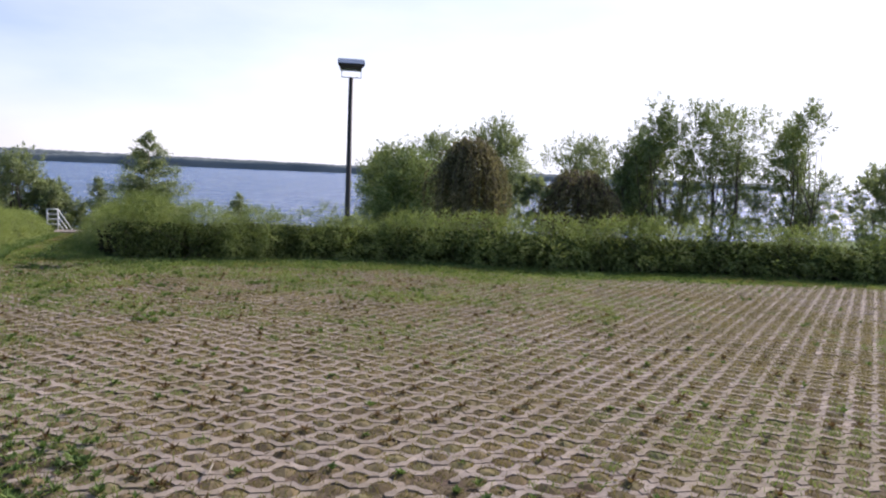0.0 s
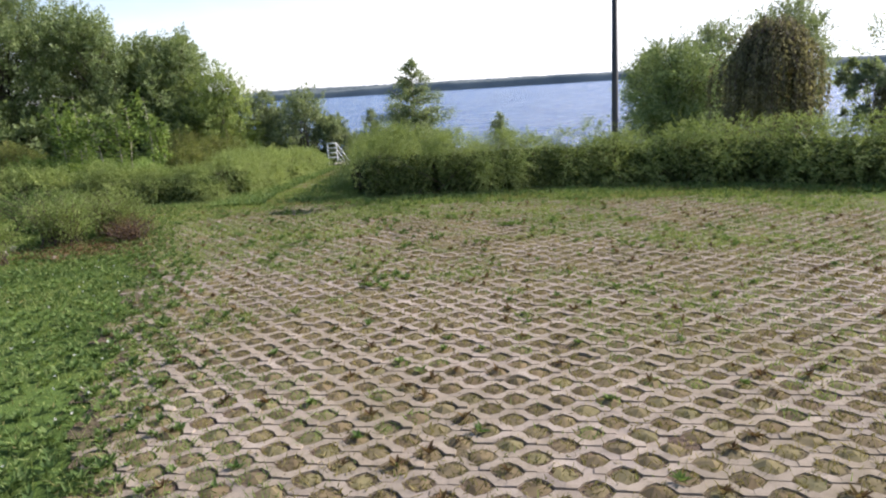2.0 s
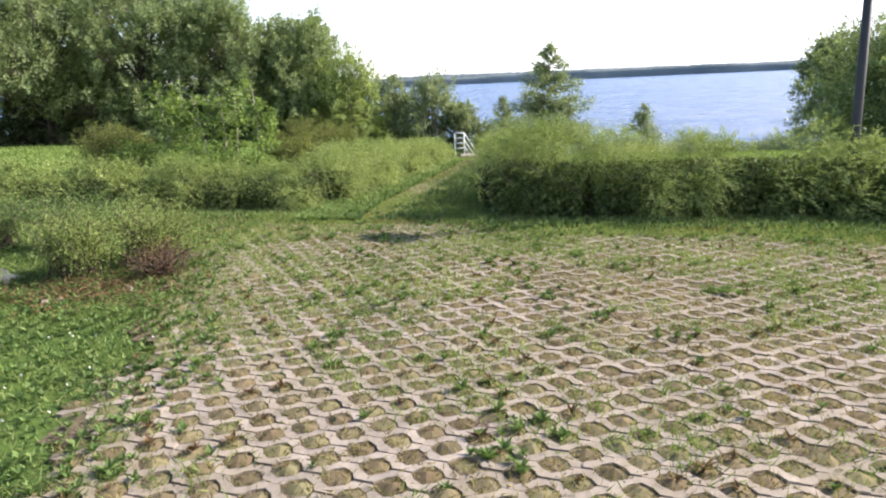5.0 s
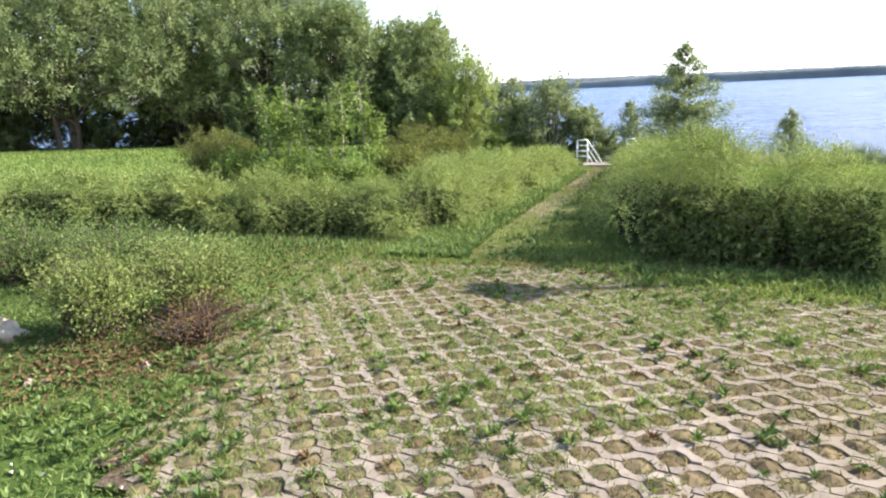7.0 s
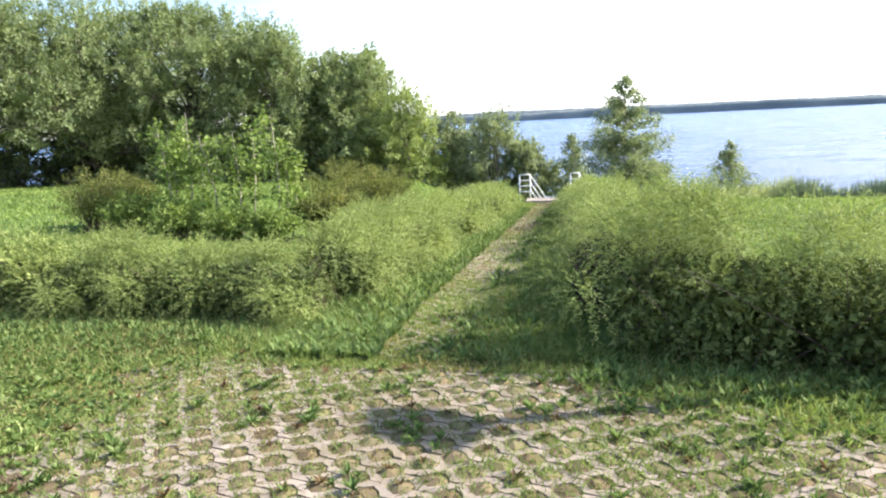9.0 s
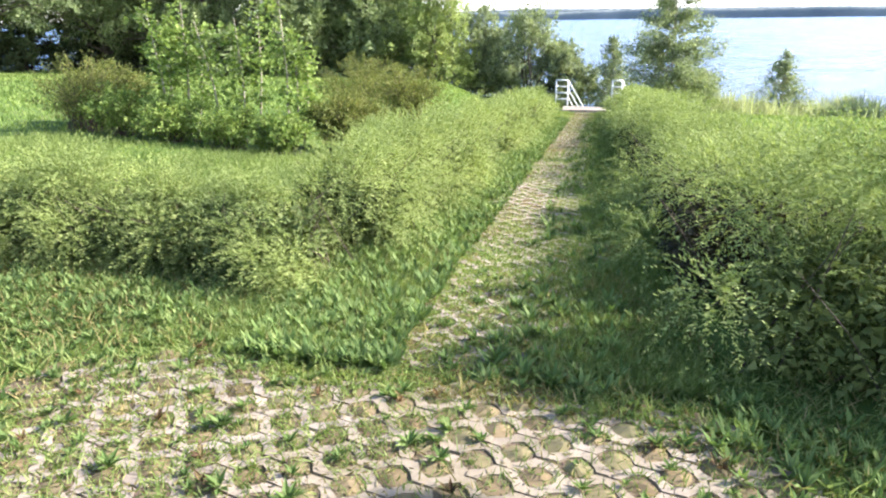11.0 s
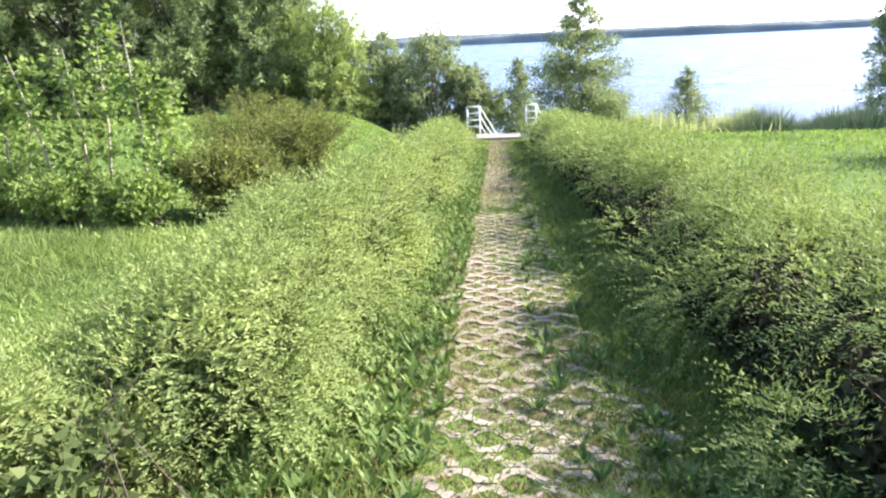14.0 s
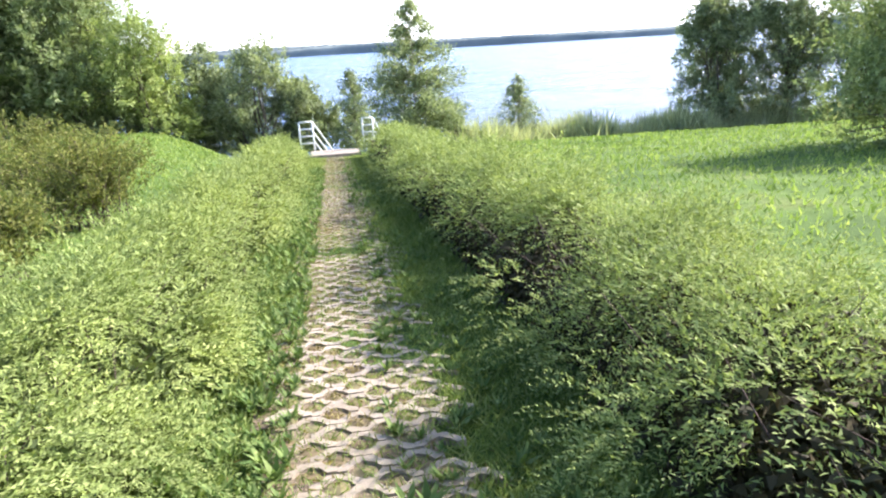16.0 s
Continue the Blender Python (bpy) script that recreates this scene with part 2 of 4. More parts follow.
def leaf_mesh(name, base, way, up, length, width, material, simple=False):
    if simple:
        side = unit(np.cross(way, up)) * np.reshape(width, (-1, 1))
        tip = base + way * np.reshape(length, (-1, 1))
        v = np.stack([base - side * 0.45, base + way * np.reshape(length, (-1, 1)) * 0.35 + side * 0.55, tip], 1).reshape(-1, 3)
        return quick_mesh(name, v, [np.arange(3 * len(base)).reshape(-1, 3)], material)
    v, f = leaf_data(base, way, up, length, width)
    return quick_mesh(name, v, [f], material)


def tube_mesh(name, chains, material, sides=5):
    """Tapered tubes along chains of (x, y, z, radius)."""
    vs, fs, n = [], [], 0
    ang = np.linspace(0, 2 * np.pi, sides, endpoint=False)
    for c in chains:
        c = np.asarray(c, float)
        p, r = c[:, :3], c[:, 3]
        d = unit(np.gradient(p, axis=0))
        ref = np.where(np.abs(d[:, 2:3]) > 0.9, [[1.0, 0, 0]], [[0, 0, 1.0]])
        a = unit(np.cross(d, ref))
        b = np.cross(d, a)
        ring = p[:, None] + r[:, None, None] * (np.cos(ang)[None, :, None] * a[:, None] + np.sin(ang)[None, :, None] * b[:, None])
        vs.append(ring.reshape(-1, 3))
        i = np.arange(len(c) - 1)[:, None] * sides
        j = np.arange(sides)[None]
        q = np.stack([i + j, i + (j + 1) % sides, i + sides + (j + 1) % sides, i + sides + j], -1).reshape(-1, 4) + n
        fs.append(q)
        n += len(c) * sides
    me = quick_mesh(name, np.concatenate(vs), [np.concatenate(fs)], material)
    me.polygons.foreach_set("use_smooth", np.ones(len(me.polygons), dtype=bool))
    return me


def part(name, me, parent, label="", at=None):
    ob = new(name, me)
    ob.parent = parent
    if at is not None:
        ob.matrix_basis = at
    if label:
        tagged(ob, label)
    return ob


def empty(name, x, y, z, label, category, group="", kind=""):
    ob = new(name)
    ob.location = (x, y, z)
    ob.empty_display_size = 0.2
    return tagged(ob, label, category, group, kind)


def bm_mesh(name, bm, material):
    me = bpy.data.meshes.new(name)
    bm.to_mesh(me)
    bm.free()
    me.materials.append(material)
    return me


def box_mesh(name, size, material, bevel=0.008):
    bm = bmesh.new()
    bmesh.ops.create_cube(bm, size=1.0, matrix=Matrix.Diagonal((*size, 1)))
    if bevel:
        bmesh.ops.bevel(bm, geom=bm.edges[:], offset=bevel, segments=2, affect="EDGES")
    return bm_mesh(name, bm, material)


def bar(name, a, b, radius, material, parent, label=""):
    a, b = Vector(a), Vector(b)
    return part(name, tube_mesh(name, [[(*a, 0.001), (*a, radius), (*b, radius), (*b, 0.001)]], material, 8), parent, label)


# ---- the lie of the land ----


def smooth(a, b, v):
    k = np.clip((v - a) / (b - a), 0, 1)
    return k * k * (3 - 2 * k)


def gz(x, y):
    x, y = np.asarray(x, float), np.asarray(y, float)
    low = np.interp(y, [-400, 13, 15, 40, 60, 64, 120], [8.36, -0.272, -0.36, -2.4, -6.1, -6.5, -9.0])
    left = np.interp(y, [-400, 14, 48, 60, 64, 120], [8.36, -0.293, -2.0, -5.8, -6.5, -9.0])
    k = smooth(3.8, 9.0, -x)
    side = -0.0166 * np.clip(x, -45, 45) * (1 - smooth(46, 60, y))
    return low * (1 - k) + left * k + side


def gzf(x, y):
    return float(gz(x, y))


def path_x(y):
    return -1.05 + 0.012 * (y - 16)


def lot_left(y):
    return np.interp(y, [-8, 0, 3.9, 4.9, 6.3, 8.8, 11.5, 13.4], [1.6, 0.6, -0.25, -0.75, -1.0, -1.5, -2.5, -3.0])


def lot_far(x):
    return np.interp(x, [-3.2, -2.0, -0.5, 0.2, 1.5, 4.75, 8.4, 12.3, 15, 26], [12.9, 13.4, 13.3, 12.9, 12.5, 11.8, 9.9, 8.6, 7.2, 1.5])


LAKE = -6.2

# ground sheet: fine near the walk, coarse to the horizon
gx = np.concatenate([[-4000, -1500, -600, -250, -120, -70], np.arange(-45, 45.1, 0.5), [70, 120, 250, 600, 1500, 4000]])
gy = np.concatenate([[-3000, -900, -300, -100, -50, -30], np.arange(-16, 66.1, 0.5), [80, 120, 250, 600, 1500, 4000]])
GX, GY = np.meshgrid(gx, gy)
GZ = gz(GX, GY)
fine = (np.abs(GX) < 46) & (GY > -17) & (GY < 62)
outside = (GX < lot_left(GY) - 0.4) | (GY > lot_far(GX) + 0.4)
GZ = GZ + np.where(fine & outside, 0.03 * np.sin(GX * 1.7 + np.sin(GY * 1.3)) * np.sin(GY * 1.9 + 0.5), 0.0) - 0.01
nx = len(gx)
ii = (np.arange(len(gy) - 1)[:, None] * nx + np.arange(nx - 1)[None]).reshape(-1, 1)
ground = new("ground", quick_mesh("ground", np.stack([GX, GY, GZ], -1).reshape(-1, 3), [ii + [0, 1, nx + 1, nx]], TURF))
ground.data.polygons.foreach_set("use_smooth", np.ones(len(ground.data.polygons), dtype=bool))
tagged(ground, "grassy ground falling gently towards the lake", "ground", kind="structure")

wv = np.array([[-4000, 58, LAKE], [4000, 58, LAKE], [4000, 4000, LAKE], [-4000, 4000, LAKE]], float)
tagged(new("water", quick_mesh("water", wv, [np.array([[0, 1, 2, 3]])], WATER)), "blue rippled lake water", "water", kind="structure")

# far shore: a low wooded strip beyond the lake, aerial haze in its colour
fv, ff, fn = [], [], 0
for row in range(3):
    fx = np.arange(-900, 1800, 3.0)
    fy = 1215 + 28 * row + 0.03 * fx + 2 * np.sin(fx / 60.0)
    hgt = 13.4 + row + 1.6 * np.sin(fx / 140.0 + row) + 1.2 * np.sin(fx / 47.0 + 2 * row) + rng.uniform(-0.7, 0.9, len(fx))
    m = len(fx)
    rings = [np.stack([fx, fy + dy, LAKE - 1 + (hgt + 1) * k], -1) for dy, k in ((0, 0.0), (0.6, 0.35), (2.0, 0.75), (6.0, 1.0), (16.0, 0.6))]
    fv.append(np.concatenate(rings))
    q = np.arange(m - 1)
    for k in range(4):
        ff.append(np.stack([k * m + q, k * m + q + 1, (k + 1) * m + q + 1, (k + 1) * m + q], -1) + fn)
    fn += 5 * m
woods = new("far_woods", quick_mesh("far_woods", np.concatenate(fv), [np.concatenate(ff)], FAR_HAZE_LEAF))
woods.data.polygons.foreach_set("use_smooth", np.ones(len(woods.data.polygons), dtype=bool))
tagged(woods, "hazy dark wooded shore across the lake", "woods", kind="stuff")
del fv, ff

# ---- plants ----


def sphere_dirs(n):
    return unit(rng.normal(size=(n, 3)))


def hedge_lobes(line, half, height, low, side):
    """The tufted heads of the bushes that stand in a row along a line: (x, y, z, radius, outward x, outward y)."""
    line = np.asarray(line, float)
    step = np.diff(line, axis=0)
    seg = np.linalg.norm(step, axis=1)
    s0 = np.concatenate([[0], np.cumsum(seg)])
    out = []
    s = 0.2
    while s < s0[-1]:
        k = min(np.searchsorted(s0, s, side="right") - 1, len(seg) - 1)
        tx, ty = step[k] / seg[k]
        cx, cy = line[k] + step[k] * (s - s0[k]) / seg[k]
        tall = height * rng.uniform(0.80, 1.10)
        wide = half * rng.uniform(0.82, 1.12)
        for q in range(9):
            r = min(height, 0.9) * rng.uniform(0.14, 0.29)
            u = rng.uniform(-1, 1) if q > 1 else rng.uniform(-0.4, 0.4)
            across, along = u * (wide - r * 0.8), rng.uniform(-0.36, 0.36)
            if q > 5 and u * side > 0.3 and low > 0.5:
                continue
            roof = tall * math.sqrt(1 - 0.82 * u * u) - r * 0.9
            floor_ = low * height if u * side >= 0 else 0.16 * height
            z = roof if q < 5 else floor_ + (roof - floor_) * rng.uniform(0.0, 0.8)
            x, y = cx - ty * across + tx * along, cy + tx * across + ty * along
            out.append((x, y, gzf(x, y) + max(z, 0.12), r, -ty * u, tx * u))
        s += rng.uniform(0.36, 0.62)
    return np.array(out)


def hedge_foliage(lobes, leaf, parent, lod, material):
    """Arching shoots with two rows of narrow leaves, crowded on the tufted heads."""
    n = max(11, int(84 / lod ** 1.2))
    k = np.repeat(np.arange(len(lobes)), n)
    L = lobes[k]
    n = len(k)
    lean = np.stack([L[:, 4], L[:, 5], np.full(n, 0.45)], -1)
    d = unit(sphere_dirs(n) + 0.55 * lean)
    p = L[:, :3] + d * (L[:, 3] * rng.uniform(0.35, 1.0, n))[:, None]
    d = unit(d + 0.35 * lean + rng.normal(0, 0.28, (n, 3)))
    ln = rng.uniform(0.13, 0.36, n) * np.where(rng.uniform(0, 1, n) < 0.07, 1.6, 1.0)
    per = max(9, int(18 / lod ** 0.6))
    u = np.linspace(0.1, 1.0, per)[None, :] + rng.uniform(-0.03, 0.03, (n, per))
    droop = np.zeros((n, per, 3))
    droop[..., 2] = -0.34 * (u ** 2) * ln[:, None]
    pts = p[:, None] + d[:, None] * (u * ln[:, None])[..., None] + droop
    side = unit(np.cross(d, [0, 0, 1.0]))
    sgn = np.where(np.arange(per) % 2 == 0, 1.0, -1.0)[None, :, None]
    way = unit(d[:, None] * 0.8 + side[:, None] * sgn * 0.8 + rng.normal(0, 0.3, (n, per, 3)))
    up = unit(d[:, None] * 0.6 + np.array([0, 0, 0.8]) + rng.normal(0, 0.4, (n, per, 3)))
    size = leaf * lod ** 0.8 * rng.uniform(0.65, 1.3, (n, per)) * (1.1 - 0.45 * u)
    keep = (pts[..., 2] > gz(pts[..., 0], pts[..., 1]) + 0.03).ravel()
    me = leaf_mesh("foliage", pts.reshape(-1, 3)[keep], way.reshape(-1, 3)[keep], up.reshape(-1, 3)[keep], size.ravel()[keep], size.ravel()[keep] * 0.36, material, True)
    part("foliage", me, parent)["kind"] = "stuff"


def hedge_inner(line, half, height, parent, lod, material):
    """The crowded leaves inside the hedge; their dark material holds the shade in there."""
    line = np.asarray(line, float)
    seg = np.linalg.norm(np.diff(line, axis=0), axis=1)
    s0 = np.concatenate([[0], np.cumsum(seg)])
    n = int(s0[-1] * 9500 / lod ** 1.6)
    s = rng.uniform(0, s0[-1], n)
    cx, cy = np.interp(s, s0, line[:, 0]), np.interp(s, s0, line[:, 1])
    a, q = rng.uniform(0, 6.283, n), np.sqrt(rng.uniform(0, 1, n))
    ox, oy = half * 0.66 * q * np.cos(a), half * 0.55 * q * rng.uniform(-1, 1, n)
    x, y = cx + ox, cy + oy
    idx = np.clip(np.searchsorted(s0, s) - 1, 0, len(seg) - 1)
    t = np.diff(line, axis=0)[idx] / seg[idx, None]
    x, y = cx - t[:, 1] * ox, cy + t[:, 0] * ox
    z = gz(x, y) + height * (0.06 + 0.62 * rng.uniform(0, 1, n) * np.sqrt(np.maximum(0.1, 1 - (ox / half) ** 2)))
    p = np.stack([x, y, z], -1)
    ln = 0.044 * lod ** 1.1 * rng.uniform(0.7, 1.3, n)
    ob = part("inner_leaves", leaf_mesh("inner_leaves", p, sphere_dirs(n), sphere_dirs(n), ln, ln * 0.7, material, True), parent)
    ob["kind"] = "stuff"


def hedge_stems(line, half, height, every, parent):
    line = np.asarray(line, float)
    seg = np.linalg.norm(np.diff(line, axis=0), axis=1)
    s0 = np.concatenate([[0], np.cumsum(seg)])
    chains = []
    for s in np.arange(0.05, s0[-1], every):
        x, y = np.interp(s, s0, line[:, 0]), np.interp(s, s0, line[:, 1])
        for _ in range(5):
            a, b = np.clip(rng.normal(0, half * 0.38, 2), -half * 0.7, half * 0.7), np.clip(rng.normal(0, half * 0.5, 2), -half * 0.8, half * 0.8)
            z = gzf(x + a[0], y + a[1])
            r = rng.uniform(0.003, 0.006)
            chains.append([(x + a[0], y + a[1], z - 0.03, r), (x + (a[0] + b[0]) / 2, y + (a[1] + b[1]) / 2, z + height * 0.42, r * 0.8),
                           (x + b[0], y + b[1], z + height * rng.uniform(0.75, 0.98), r * 0.35)])
    part("brushwood", tube_mesh("brushwood", chains, TWIG, 4), parent, "thin dark reddish-brown stems")


def hedge(line, half, height, label, low=0.5, side=1, leaf=0.0345, every=0.2, inner=None):
    """side: +1 or -1, the flank (to the line's left or right) whose foot is bare up to low."""
    e = empty("hedge", 0, 0, 0, label, "hedge", "hedges round the lot and path")
    hedge_stems(line, half, height * 0.85, every, e)
    lobes = hedge_lobes(line, half, height, low, side)
    reach = np.hypot(lobes[:, 0] + 0.8, lobes[:, 1] - 14.0)
    for a, b, lod in ((0, 4.0, 0.88), (4.0, 8, 1.45), (8, 13, 2.0), (13, 99, 2.8)):
        near = lobes[(reach >= a) & (reach < b)]
        if len(near):
            hedge_foliage(near, leaf, e, lod, HEDGE_LEAF)
    for k in range(len(line) - 1):
        far = math.hypot(line[k][0] + 0.8, line[k][1] - 14.0)
        # Inner leaves get a material with the hedge's shade in its colour.
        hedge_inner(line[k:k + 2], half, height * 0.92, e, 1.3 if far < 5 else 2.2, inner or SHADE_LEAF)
    return e


def crown_leaves(lobes, n, leaf, aspect, droop=0.2, per=46, reach=(0.40, 0.95)):
    """Leaves in upright feathery sprays that stand on the surfaces of lobes (x, y, z, rx, rz)."""
    lobes = np.asarray(lobes, float)
    w = lobes[:, 3] ** 2
    m = max(4, n // per)
    k = rng.choice(len(lobes), m, p=w / w.sum())
    d = sphere_dirs(m)
    d[:, 2] = np.where(d[:, 2] < -0.45, -d[:, 2], d[:, 2])
    sc = np.stack([lobes[k, 3], lobes[k, 3], lobes[k, 4]], -1)
    foot = lobes[k, :3] + d * sc * rng.uniform(0.45, 0.92, (m, 1))
    axis = unit(d + [0, 0, 0.55] + rng.normal(0, 0.25, (m, 3)))
    long = lobes[k, 3] * rng.uniform(*reach, m)
    c = rng.integers(0, m, n)
    t = rng.uniform(0, 1, n)
    loose = rng.normal(0, 1, (n, 3))
    p = foot[c] + axis[c] * (long[c] * t)[:, None] + loose * (long[c] * 0.16 * (1.15 - t))[:, None]
    way = unit(axis[c] * 0.6 + unit(loose) * 0.7 + [0, 0, -droop])
    up = unit(d[c] + [0, 0, 0.6] + rng.normal(0, 0.35, (n, 3)))
    ln = leaf * rng.uniform(0.6, 1.4, n)
    return p, way, up, ln, ln * aspect


def limbs(base, top, lobes, r0, wob=0.15):
    b, t = np.array(base, float), np.array(top, float)
    trunk = [(*(b + (t - b) * u + np.array([wob * math.sin(u * 5), wob * math.cos(u * 4) - wob, 0])), r0 * (1 - 0.85 * u)) for u in np.linspace(0, 1, 7)]
    chains = [trunk]
    for lx, ly, lz, rx, rz in lobes:
        u = np.clip((lz - b[2]) / max(t[2] - b[2], 0.1) * 0.55, 0.12, 0.8)
        s = b + (t - b) * u + np.array([wob * math.sin(u * 5), wob * math.cos(u * 4) - wob, 0])
        e = np.array([lx, ly, lz])
        m = (s + e) / 2 + np.array([0, 0, 0.12 * np.linalg.norm(e - s)])
        r = r0 * 0.42
        chains.append([(*s, r), (*m, r * 0.6), (*e, r * 0.28), (*(e + (e - m) * 0.6), r * 0.08)])
        for _ in range(4):
            dd = unit(rng.normal(size=3) + [0, 0, 0.4])
            chains.append([(*e, r * 0.25), (*(e + dd * rx * 0.5), r * 0.15), (*(e + dd * rx * 0.95), r * 0.05)])
    return chains


def tree(name, x, y, height, radius, nlobes, nleaf, leaf, material, label, group="", low=0.25, aspect=0.33, r0=0.12, bark=None, spread=0.75, lobe=(0.32, 0.5), stems=1, tall=1.15, droop=0.2, category="tree", sink=0.0):
    z = gzf(x, y) - sink
    e = empty(name, x, y, z, label, category, group)
    lobes = []
    for i in range(nlobes):
        a, q = rng.uniform(0, 2 * np.pi), math.sqrt(rng.uniform(0, 1))
        hz = low + (1 - low) * rng.uniform(0.08, 0.92)
        prof = math.sqrt(max(0.1, 1 - ((hz - low * 0.6 - 0.32) / 0.72) ** 2))
        lr = radius * rng.uniform(*lobe)
        rr = max(0.0, radius * spread * q * prof)
        lobes.append((rr * math.cos(a), rr * math.sin(a), height * hz - lr * 0.4, lr, lr * tall))
    chains = []
    for i in range(stems):
        o = rng.normal(0, 0.12 * stems ** 0.5, 2) if stems > 1 else (0, 0)
        sub = lobes[i::stems]
        chains += limbs((o[0], o[1], -0.15), (o[0] * 1.6, o[1] * 1.6, height * 0.7), sub, r0)
    part("trunk", tube_mesh("trunk", chains, bark or BARK, 5), e)
    p, w, u, ln, wd = crown_leaves(lobes, nleaf, leaf, aspect, droop)
    p[:, 2] = np.maximum(p[:, 2], 0.05)
    c = part("crown", leaf_mesh("crown", p, w, u, ln, wd * 1.5, material, True), e)
    return e


# ---- the hedges ----
FRONT_R = [(0.5, 14.2), (1.6, 13.8), (3.4, 14.0), (5.6, 13.6), (8.4, 11.8), (12.3, 10.7), (15.2, 9.2), (20, 6.2), (26, 2.6)]
PATH_R = [(0.75, 14.6), (0.8, 17.5), (0.8, 21), (0.85, 27), (0.95, 36.8)]
FRONT_L = [(-2.3, 14.8), (-5.0, 15.0), (-8.0, 14.7), (-13.0, 13.5), (-19.0, 11.5)]
PATH_L = [(-2.35, 15.4), (-2.3, 18), (-2.3, 21), (-2.25, 27), (-2.3, 36.2)]
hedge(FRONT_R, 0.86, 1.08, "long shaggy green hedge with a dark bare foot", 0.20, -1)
hedge(PATH_R, 0.95, 1.0, "shaggy yellow-green hedge on the sunny side of the path", 0.7, 1, inner=INNER_SHADE_LEAF)
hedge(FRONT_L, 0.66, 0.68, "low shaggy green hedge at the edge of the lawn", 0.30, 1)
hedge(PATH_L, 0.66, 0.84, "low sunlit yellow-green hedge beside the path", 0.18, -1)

# ---- trees ----
G1 = "willows behind the lawn"
for x, y, h, r, low in [(-40, 38, 10.8, 6.0, 0.26), (-33, 43, 10.8, 6.0, 0.30), (-28, 47, 11.0, 5.6, 0.18), (-22.5, 49.5, 11.2, 5.2, 0.0), (-17.5, 50.5, 10.4, 4.6, 0.0), (-13, 51, 8.6, 3.8, 0.0), (-30, 53, 9.0, 5.0, 0.0)]:
    tree("willow_tree", x, y, h, r, 84, 100000, 0.19, WILLOW_LEAF, "tall dense grey-green willow at the edge of the lawn", G1, low=low, r0=0.2, stems=5, sink=0.2, spread=0.9, lobe=(0.2, 0.33), aspect=0.29, tall=1.3)
# Bushes left of x = -24 carry the crowns' shade in their leaf colour.
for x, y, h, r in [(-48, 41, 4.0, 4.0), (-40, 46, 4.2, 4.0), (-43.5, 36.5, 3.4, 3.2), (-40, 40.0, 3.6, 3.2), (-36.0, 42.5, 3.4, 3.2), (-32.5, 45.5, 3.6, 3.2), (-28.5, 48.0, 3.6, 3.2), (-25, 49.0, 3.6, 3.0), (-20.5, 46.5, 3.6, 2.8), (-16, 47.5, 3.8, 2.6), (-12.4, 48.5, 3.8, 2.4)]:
    tree("willow_bush", x, y, h, r, 22, 8000, 0.28, UNDER_SHADE_LEAF if x < -24 else WILLOW_LEAF, "low dark leafy growth at the foot of the willows", "willow undergrowth", low=0.0, r0=0.08, stems=4, sink=0.4)
tree("shore_bush", -2.0, 50.7, 4.3, 1.8, 18, 16000, 0.17, BIRCH_LEAF, "rounded grey-green bush behind the lake steps", low=0.0, r0=0.07, stems=4)
tree("young_willow", -9.2, 48.8, 5.4, 2.3, 30, 36000, 0.14, LIGHT_LEAF, "bright yellow-green young willow beside the dark willows", low=0.0, r0=0.09, stems=4, sink=0.2)
tree("shore_bush", -4.4, 50.5, 5.9, 2.4, 26, 28000, 0.16, BIRCH_LEAF, "rounded grey-green bush on the bank above the lake", low=0.0, r0=0.09, stems=4)
tree("shore_bush", -8.0, 50.8, 3.8, 2.1, 18, 14000, 0.16, BIRCH_LEAF, "low grey-green bush on the bank above the lake", low=0.0, r0=0.07, stems=4, sink=0.2)
tree("shore_bush", -6.9, 52.0, 5.8, 2.2, 22, 22000, 0.16, BIRCH_LEAF, "rounded grey-green bush on the bank above the lake", low=0.0, r0=0.09, stems=4)


def birch(x, y, height, radius, n, leaf, label):
    """A slender young birch: one trunk, rising side branches, a pointed crown."""
    z = gzf(x, y)
    e = empty("birch_tree", x, y, z, label, "tree", "young birches on the bank")
    chains = [[(0.05 * math.sin(3 * u), 0.04 * math.cos(4 * u), height * u - 0.1 * (1 - u), 0.06 * (1 - u) + 0.006) for u in np.linspace(0, 1, 9)]]
    ps, ds = [], []
    for i in range(150):
        u = rng.uniform(0.05, 0.98)
        a = rng.uniform(0, 6.283)
        ln = radius * (1.02 - u) ** 0.85 * min(1.0, 0.62 + 1.5 * u) * rng.uniform(0.45, 1.25)
        d = unit(np.array([math.cos(a), math.sin(a), rng.uniform(0.15, 0.8)]))
        b = np.array([0, 0, height * u])
        chains.append([(*b, 0.018), (*(b + d * ln * 0.5), 0.010), (*(b + d * ln), 0.003)])
        m = int(n / 150 * 1.6 * (ln / radius) ** 1.2) + 12
        t = rng.uniform(0.1, 1.08, m) ** 0.75
        ps.append(b + d * (ln * t)[:, None] + rng.normal(0, 0.155, (m, 3)) * (0.4 + t)[:, None] * (1.35 - u) - np.outer(0.22 * ln * t * t, [0, 0, 1.0]))
        ds.append(np.repeat(d[None], m, 0))
    part("trunk", tube_mesh("trunk", chains, PALE_BARK, 5), e)
    p, d = np.concatenate(ps), np.concatenate(ds)
    w = unit(d * 0.5 + rng.normal(0, 0.6, p.shape) + [0, 0, -0.35])
    up = unit(rng.normal(0, 0.6, p.shape) + [0, 0, 1])
    ln = leaf * rng.uniform(0.6, 1.3, len(p))
    part("crown", leaf_mesh("crown", p, w, up, ln, ln * 0.75, BIRCH_LEAF, True), e)


